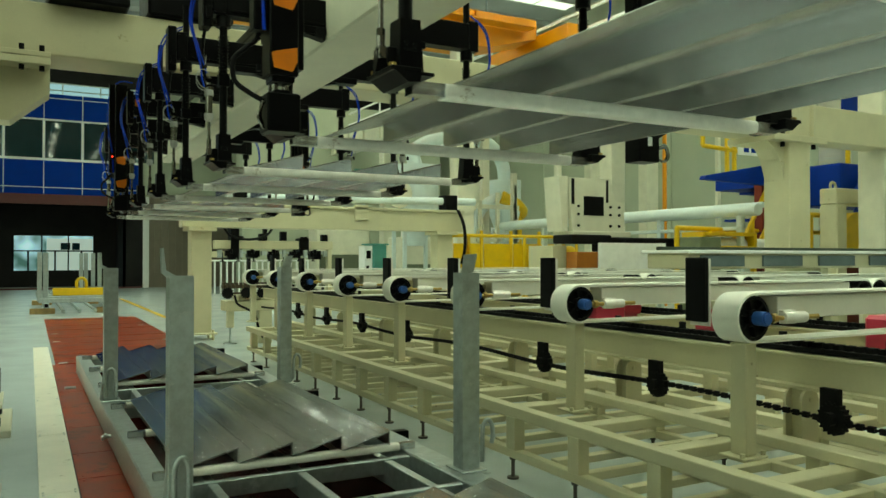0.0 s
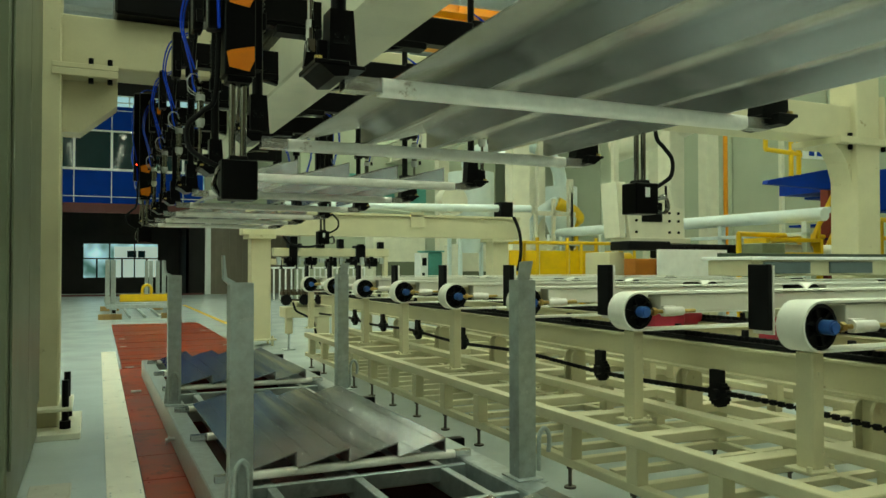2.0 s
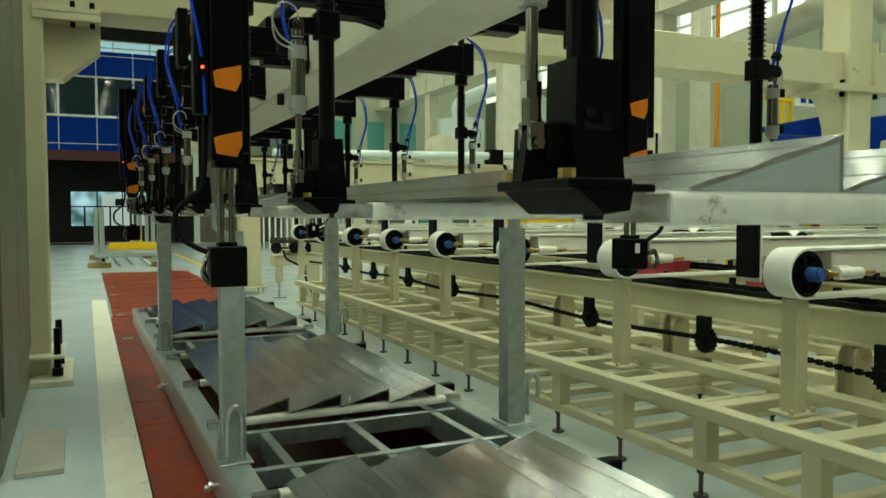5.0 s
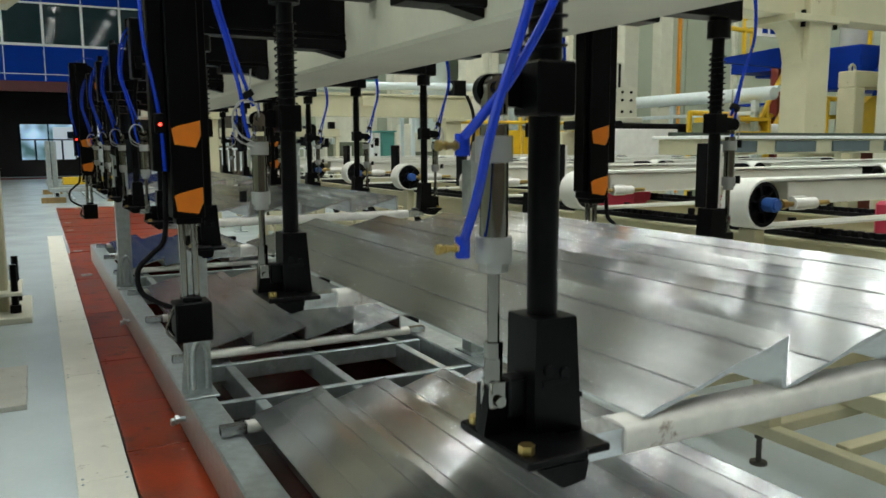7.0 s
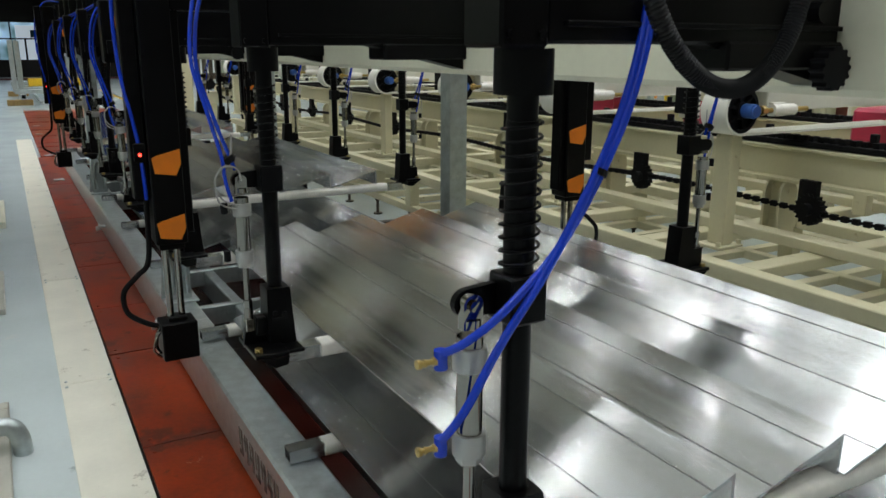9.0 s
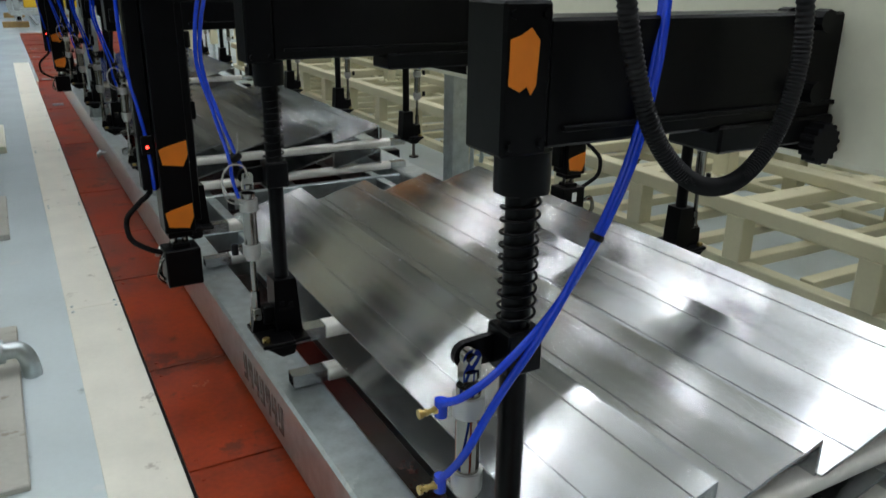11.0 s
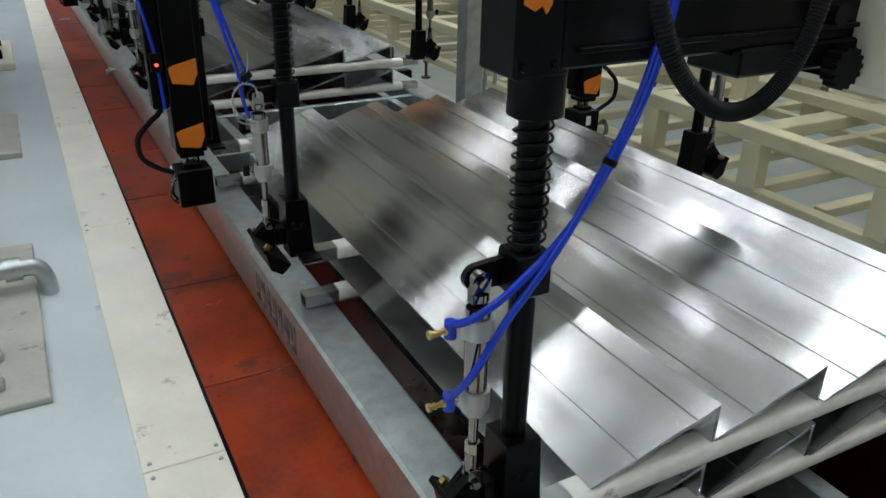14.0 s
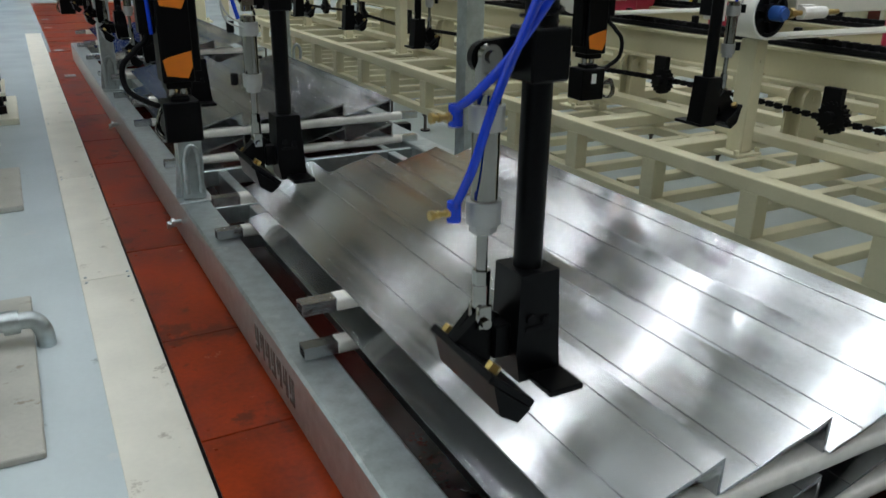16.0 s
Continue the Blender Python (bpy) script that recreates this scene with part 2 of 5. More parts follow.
structure("pit_floor", PITRED, [(PX0, PX1, PY0, PY1, PZ - 0.05, PZ)], "red floor of the pit below the pallet, colour darkened for shade")
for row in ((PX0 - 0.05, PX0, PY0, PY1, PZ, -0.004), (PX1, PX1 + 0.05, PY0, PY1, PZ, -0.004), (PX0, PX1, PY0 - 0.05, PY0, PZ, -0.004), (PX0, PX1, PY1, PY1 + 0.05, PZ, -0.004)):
    structure("pit_wall", PITRED, [row], "red wall of the pit below the pallet, colour darkened for shade")
structure("wall_back", BROWN, [(X0, X1, Y0 - 0.3, Y0, 0, TOP)], "plain brown sheet wall panels")
# Out of view: window band and glowing sheet are added to brighten the planks.
structure("wall_side", WALLC, [(X0 - 0.3, X0, Y0 - 0.3, Y1, 0, 4.0), (X0 - 0.3, X0, Y0 - 0.3, Y1, 8.8, TOP)] + [(X0 - 0.3, X0, y - 0.28, y + 0.28, 4.0, 8.8) for y in np.arange(Y0, Y1, 2.1)], "unseen cream side wall with window openings added for fill light")
tagged(boxes("backdrop", SKYM, [(X0 - 0.7, X0 - 0.6, Y0, Y1, 3.0, 9.6)], None, 0), "glowing sheet added behind the unseen side windows", "sky", kind="structure")
# the far right wall, with a high window band
wall_east = structure("wall_east", WALLC, [(X1, X1 + 0.3, Y0, Y1, 0, 6.9), (X1, X1 + 0.3, Y0, Y1, 8.6, TOP)], "pale green-cream wall of tall sheet panels")
for k in range(14):
    y = -6 + k * 3.6
    boxes("wall_panel", WALLC, [(X1 - 0.05, X1 - 0.002, y + 0.02, y + 3.58, 0.02, 6.86)], wall_east, 0.01)
structure("ceiling", ROOF, [(X0 - 0.3, X1 + 0.3, Y0 - 0.3, Y1 + 0.3, TOP, TOP + 0.2)] + [(X0, X1, y - 0.12, y + 0.12, TOP - 0.9, TOP - 0.62) for y in range(-4, 44, 6)] + [(X0, X1, y - 0.1, y + 0.1, TOP - 0.2, TOP) for y in range(-4, 44, 6)], "ribbed roof sheet on steel girders")
# Glowing roof strips added to lay bright bands across the plank reflections.
for k, y in enumerate((-3.0, -0.6, 1.8, 4.2, 6.6, 9.0, 11.4, 15.0, 18.6, 24.0)):
    sl = thing("skylight", "glowing roof strip added to streak the plank reflections", "skylight", "roof skylights")
    sl["kind"] = "structure"
    boxes("panel", ROOFGLOW, [(-5.0, 18.5, y - 0.35, y + 0.35, TOP - 0.03, TOP - 0.004)], sl, 0)
    boxes("frame", WHITEF, [(-5.1, 18.6, y - 0.42, y - 0.35, TOP - 0.06, TOP - 0.002), (-5.1, 18.6, y + 0.35, y + 0.42, TOP - 0.06, TOP - 0.002)] + [(x - 0.03, x + 0.03, y - 0.35, y + 0.35, TOP - 0.06, TOP - 0.031) for x in range(-3, 18, 2)], sl, 0)
win = thing("window_band", "high band of daylight windows in steel frames", "window")
win["kind"] = "structure"
boxes("window_frame", WHITEF, [(X1 + 0.05, X1 + 0.2, y - 0.06, y + 0.06, 6.9, 8.6) for y in np.arange(Y0, Y1, 1.8)] + [(X1 + 0.05, X1 + 0.2, Y0, Y1, 7.7, 7.78)], win, 0)
tagged(boxes("backdrop", SKYM, [(X1 + 0.6, X1 + 0.65, Y0, Y1, 6.0, 9.5)], None, 0), "bright daylight sky outside the windows", "sky", kind="structure")
for lx, ly in LAMPS:
    t = thing("ceiling_lamp", "round white high-bay hall lamp under the roof", "lamp", "hall lamps", pose(lx, ly, 0))
    bm = bmesh.new()
    cyl(bm, (0, 0, LAMP_Z - 0.03), (0, 0, LAMP_Z + 0.3), 0.48, 24, 0.16)
    part("housing", bm, WHITEF, t, "", True)
    bm = bmesh.new()
    cyl(bm, (0, 0, LAMP_Z - 0.052), (0, 0, LAMP_Z - 0.032), 0.15, 20)
    cyl(bm, (0, 0, LAMP_Z - 0.24), (0, 0, LAMP_Z - 0.07), 0.05, 12, 0.06)
    part("lens", bm, LAMPM, t, "glowing lamp lens", True)
    bm = bmesh.new()
    cyl(bm, (0, 0, LAMP_Z + 0.3), (0, 0, TOP + 0.05), 0.03, 8)
    part("suspension", bm, GALV, t, "", True)

# ---- far end: office front over a dark gateway ----
YF = 37.0
# The gloom of the gateway is painted into these walls as near-black.
structure("wall_north", DARKW, [(X0, -3.6, YF, YF + 0.3, 0, 3.9), (3.9, 4.7, YF, YF + 0.3, 0, 3.9), (X0, X1, YF, YF + 0.3, 8.8, TOP), (-3.6, 3.9, YF + 3.2, YF + 3.4, 2.35, 3.9), (-3.6, -0.42, YF + 3.2, YF + 3.4, 0, 2.35), (2.95, 3.9, YF + 3.2, YF + 3.4, 0, 2.35), (-0.42, 2.95, YF + 3.2, YF + 3.4, 0, 0.75), (-3.6, 3.9, YF, YF + 3.4, 3.9, 4.0), (3.9, 4.0, YF, YF + 3.4, 0, 3.9), (-3.7, -3.6, YF, YF + 3.4, 0, 3.9)], "gateway walls coloured near-black for lack of light")
structure("wall_far", WALLC, [(4.7, X1, YF, YF + 0.3, 4.05, 8.8), (9.2, X1, YF, YF + 0.3, 0, 4.05)], "cream far wall of the hall")
structure("trim_red", material("dark_red_band", (0.10, 0.02, 0.02), 0.5), [(X0, 4.6, YF - 0.06, YF - 0.003, 3.6, 4.02), (X0, 4.6, YF - 0.4, YF - 0.003, 0.004, 0.06)], "dark red band over the gateway")
gw = thing("gate_window", "gateway window with trees and a pale house outside", "window")
gw["kind"] = "structure"
boxes("window_frame", BLACK, [(-0.42, 2.95, YF + 3.15, YF + 3.22, 1.62, 1.68)] + [(x - 0.03, x + 0.03, YF + 3.15, YF + 3.22, 0.75, 2.35) for x in (-0.4, 0.75, 1.85, 2.93)] + [(x - 0.04, x + 0.04, YF + 3.15, YF + 3.22, 0.75, 1.64) for x in (0.2, 1.3, 2.4)], gw, 0)
OUT = bpy.data.materials.new("outside_view")
OUT.use_nodes = True
_n, _l = OUT.node_tree.nodes, OUT.node_tree.links
_t, _z, _r = _n.new("ShaderNodeTexCoord"), _n.new("ShaderNodeTexNoise"), _n.new("ShaderNodeValToRGB")
_z.inputs["Scale"].default_value = 0.55
_l.new(_t.outputs["Object"], _z.inputs["Vector"]), _l.new(_z.outputs[0], _r.inputs[0])
_r.color_ramp.elements[0].color, _r.color_ramp.elements[0].position = (0.06, 0.12, 0.12, 1), 0.40
_r.color_ramp.elements[1].color, _r.color_ramp.elements[1].position = (0.55, 0.75, 1.0, 1), 0.58
_l.new(_r.outputs[0], _n["Principled BSDF"].inputs["Base Color"]), _l.new(_r.outputs[0], _n["Principled BSDF"].inputs["Emission Color"])
_n["Principled BSDF"].inputs["Emission Strength"].default_value = 0.6
tagged(boxes("backdrop", OUT, [(-8, 12, YF + 16, YF + 16.1, -1, 8)], None, 0), "plain daylight distance outside the gate window", "backdrop", kind="structure")
house = thing("house", "pale house far outside the gate window", "house")
# The plaster is given a faint glow in place of sunlight.
boxes("wall", glowing("plaster_with_sun_glow", (0.75, 0.80, 0.85), 0.35), [(1.2, 3.6, YF + 13, YF + 14, 0, 2.45)], house, 0)
boxes("window", GLASSD, [(1.9, 2.4, YF + 12.95, YF + 12.99, 1.8, 2.2), (2.5, 2.9, YF + 12.95, YF + 12.99, 1.8, 2.2)], house, 0)

office = thing("office_front", "bright blue office front with a band of dark windows", "facade")
office["kind"] = "structure"
boxes("wall", BLUEP, [(X0, 4.6, YF, YF + 0.25, 4.03, 8.3)], office, 0)
for k in range(9):
    x = -0.745 - 1.49 * 4 + 1.49 * k
    if x > 3.8:
        continue
    boxes("pane", GLASSD, [(x + 0.06, x + 1.43, YF - 0.03, YF - 0.003, 5.56, 7.14)], office, 0)
    boxes("window_frame", WHITEF, [(x - 0.05, x + 0.05, YF - 0.06, YF - 0.003, 5.45, 7.2)], office, 0)
    boxes("panel_joint", WHITEF, [(x - 0.015, x + 0.015, YF - 0.02, YF - 0.003, 4.05, 5.44), (x - 0.015, x + 0.015, YF - 0.02, YF - 0.003, 7.21, 8.3)], office, 0)
boxes("window_rail", WHITEF, [(X0, 4.6, YF - 0.07, YF - 0.004, 5.45, 5.55), (X0, 4.6, YF - 0.07, YF - 0.004, 7.15, 7.22)], office, 0)
boxes("panel_joint", WHITEF, [(X0, 4.6, YF - 0.02, YF - 0.004, z, z + 0.03) for z in (4.3, 8.1)], office, 0)
rail = thing("roof_railing", "pale blue railing on the office roof", "railing")
boxes("bar", PIPEW, [(X0, 4.6, YF + 0.02, YF + 0.06, z, z + 0.05) for z in (8.45, 8.75, 9.05, 9.35)], rail, 0)
for x in np.arange(X0, 4.6, 1.49):
    boxes("post", PIPEW, [(x, x + 0.05, YF + 0.01, YF + 0.07, 8.3, 9.4)], rail, 0)
door = structure("door_roller", BROWN, [(4.9, 9.2, YF + 0.05, YF + 0.2, 0, 4.05)] + [(x, x + 0.12, YF + 0.0, YF + 0.05, 0, 4.0) for x in np.arange(5.2, 9.1, 0.3)], "brown ribbed steel sliding door")
structure("pillar_white", WHITEF, [(4.7, 4.95, YF - 0.1, YF + 0.2, 0, 4.05)], "white door pillar")

# ---- floor markings and plates ----
structure("line_yellow", YELLOW, [(-0.06, 0.06, 0.0, 9.12, 0.0, 0.003)], "yellow floor line")
bpy.data.objects["line_yellow"].matrix_basis = pose(2.774, 17.943, 0.001, 0, 0, -0.06)


def floor_plates():
    strip = thing("white_floor_strip", "worn white steel plate strip screwed to the floor", "floor plate")
    strip["kind"] = "structure"
    strip.matrix_basis = pose(0, 0, 0, 0, 0, -0.35)
    bm = bmesh.new()
    box(bm, 0.055, 0.252, -0.7985, 0.7985, 0, 0.008, 0.0015)
    me = mesh_of("plate", bm, WHITEP)
    bm = bmesh.new()
    for sx in (0.075, 0.235):
        for sy in (-0.772, 0.772):
            cyl(bm, (sx, sy, 0.008), (sx, sy, 0.0115), 0.006, 10, 0.005)
    ms = mesh_of("screws", bm, GALV)
    for k in range(8):
        y = 0.81 + 1.6 * k
        p = shared("plate", me, strip, pose(0, y, 0))
        shared("screws", ms, p)
    red = thing("red_floor_cover", "red oxide painted steel cover plates round the pit", "floor plate")
    red["kind"] = "structure"
    red.matrix_basis = pose(0, 0, 0, 0, 0, -0.3)
    edges = [-0.6, 0.35, 1.2, 1.9, 2.54, 3.46, 4.15, 5.05, 5.7, 6.6, 7.5, 8.4, 9.3, 10.6]
    for y0, y1 in zip(edges, edges[1:]):
        for x0, x1 in ((0.264, 0.664), (1.93, 2.10)):
            bm = bmesh.new()
            box(bm, x0, x1, y0 + 0.003, y1 - 0.003, 0, 0.006 + random.uniform(0, 0.002), 0.0015)
            p = part("plate", bm, RED, red)
            bm = bmesh.new()
            for sy in (y0 + 0.05, y1 - 0.05):
                cyl(bm, (x0 + 0.03, sy, 0.006), (x0 + 0.03, sy, 0.0095), 0.007, 10)
            part("bolts", bm, RED, p)
    for k in range(16):
        bm = bmesh.new()
        box(bm, 0.30, 2.10, 10.62 + 0.5 * k, 11.1 + 0.5 * k, 0, 0.012 + random.uniform(0, 0.006), 0.003)
        part("plate", bm, RED, red)
    bm = bmesh.new()
    box(bm, 0.253, 0.2635, -0.6, 10.6, 0.0, 0.003)
    part("gap_strip", bm, BLACK, red, "dark gap beside the cover plates")
    for k, y in enumerate((8.6, 10.65, 13.4, 14.8)):
        t = thing("plate_catch", "small pale steel catch on the red cover plate", "catch", "plate catches", pose(0.42 + 0.02 * k, y, 0.006))
        boxes("tab", GALV, [(-0.05, 0.05, -0.03, 0.03, 0, 0.02)], t, 0.003)
    for k, y in enumerate((13.0, 16.0)):
        t = thing("plate_catch", "small pale steel catch on the red cover plate", "catch", "plate catches", pose(2.0, y, 0.006))
        boxes("tab", GALV, [(-0.05, 0.05, -0.03, 0.03, 0, 0.02)], t, 0.003)


floor_plates()

# ---- pallet frame in the pit ----
PITCH = 1.075
BAYS = [(0.767, 2.97), (4.05, 6.20), (7.20, 9.35)]
BARS = [[0.79, 1.885, 2.93], [4.08, 5.12, 6.15], [7.25, 8.3, 9.3]]
Z_BEAM, Z_P1, Z_B2, Z_P2 = 0.20, 0.245, 0.335, 0.38


def pallet():
    p = thing("stacking_pallet", "long galvanised steel stacking pallet with tall corner posts", "pallet")
    bm = bmesh.new()
    box(bm, 0.533, 0.66, 0.15, 9.75, 0.012, Z_BEAM, 0.008)
    part("side_beam", bm, GALV, p)
    bm = bmesh.new()
    box(bm, 1.93, 2.085, 0.15, 9.75, 0.012, Z_BEAM, 0.008)
    part("side_beam", bm, GALV, p)
    for y in (0.62, 3.05, 3.39, 4.0, 6.3, 6.6, 7.15, 9.6):
        boxes("cross_bar", GALV, [(0.655, 1.93, y - 0.02, y + 0.02, 0.10, 0.185)], p, 0.004)
    for x in (0.84, 1.30, 1.80):
        boxes("inner_rail", GALV, [(x - 0.025, x + 0.025, 0.66, 9.74, 0.05, 0.175)], p, 0.004)
    # stencilled mark on the outer face
    bm = bmesh.new()
    for k in range(7):
        y = 1.86 + 0.06 * k
        box(bm, 0.5315, 0.533, y, y + 0.02, 0.06, 0.15)
        box(bm, 0.5315, 0.533, y, y + 0.045, 0.06 + 0.03 * (k % 3), 0.075 + 0.03 * (k % 3))
        box(bm, 0.5315, 0.533, y + 0.03, y + 0.04, 0.09, 0.15)
    part("stencil_marking", bm, DIRT, p, "dark worn stencil marks")
    for y in (3.5, 5.73):
        bm = bmesh.new()
        cyl(bm, (0.503, y, 0.10), (0.533, y, 0.10), 0.012, 10)
        cyl(bm, (0.488, y, 0.10), (0.503, y, 0.10), 0.022, 6)
        cyl(bm, (0.473, y + 0.02, 0.085), (0.488, y + 0.02, 0.085), 0.018, 6)
        part("bolt", bm, GALV, p)
    posts = [(0.60, 3.52, 1), (2.05, 3.55, -1), (0.60, 6.55, 1), (2.04, 6.75, -1)]
    for x, y, s in posts:
        bm = bmesh.new()
        hollow(bm, 0.1, 0.1, 0.006, Z_BEAM, 1.225, pose(x, y, 0))
        post = part("post", bm, GALV, p)
        bm = bmesh.new()
        box(bm, x - 0.075, x + 0.075, y - 0.09, y + 0.09, Z_BEAM, Z_BEAM + 0.01, 0.003)
        prism(bm, [(x + s * -0.05, Z_BEAM + 0.01), (x + s * -0.075, Z_BEAM + 0.01), (x + s * -0.05, Z_BEAM + 0.25)], y - 0.006, y + 0.006)
        part("foot_plate", bm, GALV, post)
        bm = bmesh.new()
        if s < 0:
            hp = [(0.068, -0.05, 0.24), (0.068, -0.05, 0.38), (0.075, -0.05, 0.43), (0.10, -0.05, 0.455), (0.125, -0.05, 0.43), (0.132, -0.05, 0.38), (0.125, -0.05, 0.33)]
        else:
            hp = [(-0.03, -0.064, 0.24), (-0.03, -0.064, 0.38), (-0.022, -0.068, 0.43), (0.0, -0.072, 0.455), (0.022, -0.068, 0.43), (0.03, -0.066, 0.38), (0.03, -0.066, 0.24)]
        pts = smooth_path([(x + u, y + v, z) for u, v, z in hp], 5)
        tube(bm, pts, 0.012, 10)
        part("hook", bm, GALV, post, "bent round steel hook", True)
        bm = bmesh.new()
        if s < 0:
            prism(bm, [(x - 0.01, 1.22), (x + 0.06, 1.22), (x + 0.085, 1.325), (x + 0.005, 1.32)], y + 0.03, y + 0.036)
        else:
            prism(bm, [(x - 0.05, 1.215), (x - 0.02, 1.226), (x - 0.062, 1.25), (x - 0.072, 1.345), (x - 0.080, 1.345), (x - 0.076, 1.24)], y - 0.03, y + 0.03)
        part("guide_tab", bm, GALV, post)


pallet()

# ---- profile planks and spacer bars ----
PL_PITCH, PL_X = 0.283, 0.705


def plank_mesh(length):
    """A ribbed profile plank: low edge at the origin, raised edge with a lip at x = 0.262, along +y."""
    w, h, t = 0.281, 0.080, 0.006
    bm = bmesh.new()
    sl = (h - 0.003) / (w - 0.004)
    top = []
    for k in range(23):
        u = (w - 0.004) * k / 22
        top.append((u, 0.003 + u * sl + 0.0015 * math.sin(2 * math.pi * u / 0.139 + 0.4) * min(1, k / 2, (22 - k) / 2)))
    prism(bm, top + [(w, h + 0.002), (w, h - 0.006), (w, 0.0), (w - 0.008, 0.0), (w - 0.008, h - t - 0.004), (0.012, 0.0), (0, 0)], 0, length)
    solid = len(bm.faces)
    for u, ww, dz in ((0.098, 0.0007, -0.0011), (0.236, 0.0007, -0.0010)):
        box(bm, u - ww, u + ww, 0.001, length - 0.001, dz - 0.0004, dz + 0.0007, 0, pose(0, 0, 0.003, 0, -math.degrees(math.atan2(h - 0.003, w - 0.004)), 0))
    me = mesh_of("aluminium_plank", bm, [ALU, GROOVE], True)
    for f in me.polygons:
        f.material_index = 1 if f.index >= solid else 0
    return me


def bar_mesh():
    bm = bmesh.new()
    outline = [(0.03 * abs(math.cos(a)) ** 0.6 * (1 if math.cos(a) > 0 else -1), 0.0225 + 0.0225 * abs(math.sin(a)) ** 0.6 * (1 if math.sin(a) > 0 else -1)) for a in np.linspace(0, 2 * math.pi, 21)[:-1]]
    prism(bm, outline, -1.33, -0.10)
    bmesh.ops.rotate(bm, verts=bm.verts[:], matrix=Matrix.Rotation(radians(90), 3, "Z"))
    sleeve = mesh_of("sleeve", bm, SLEEVE, True)
    bm = bmesh.new()
    hollow(bm, 0.036, 0.048, 0.0035, 0.0, 0.11, pose(0, 0, 0.0225, 0, 90, 0))
    return sleeve, mesh_of("bar_end", bm, ALU)


SLEEVE_ME, END_ME = bar_mesh()
PLANKS = [plank_mesh(2.203), plank_mesh(2.15), plank_mesh(2.15)]
CARRIED = []


def layer(bay, z_bar, z_plank, grp, state):
    got = []
    for y in BARS[bay]:
        b = thing("spacer_bar", "white sleeved aluminium spacer bar " + state, "spacer bar", "spacer bars", pose(0.57, y, z_bar))
        shared("sleeve", SLEEVE_ME, b)
        for ex in (0.0, 1.32):
            shared("bar_end", END_ME, b, pose(ex, 0, 0), "bare aluminium bar end")
        got.append(b)
    for k in range(4):
        jit = random.uniform(-0.012, 0.012)
        o = new("aluminium_plank", PLANKS[bay])
        o.matrix_basis = pose(PL_X + PL_PITCH * k, BAYS[bay][0] + jit, z_plank + 0.001, 0, 0, random.uniform(-0.05, 0.05))
        tagged(o, "long mill-finish aluminium profile plank " + state, "plank", grp)
        got.append(o)
    return got


for bay in range(3):
    layer(bay, Z_BEAM, Z_P1, "planks of the lower layer", "lying on the pallet")
for bay in range(3):
    CARRIED += layer(bay, Z_B2, Z_P2, "planks of the carried layer", "carried by the gripper")

# ---- lifting gripper ----
def wheel(bm, x, y, z, r, w, teeth):
    """A toothed wheel on an axle along y."""
    n = teeth * 4
    poly = []
    for k in range(n):
        a = 2 * math.pi * k / n
        rr = r if k % 4 in (0, 1) else r * 0.86
        poly.append((x + rr * math.cos(a), z + rr * math.sin(a)))
    prism(bm, poly, y - w, y + w)


ROD_L, ROD_R = 0.56, 2.0
ROD_Y = [0.80, 1.885, 2.94, 4.05, 5.10, 6.15, 7.24, 8.30, 9.32]
JAWS, BLOCKS, RODS, HOSES, PISTONS = [], [], [], [], []
LIFT = 0.026  # raises the air cylinders on their rods


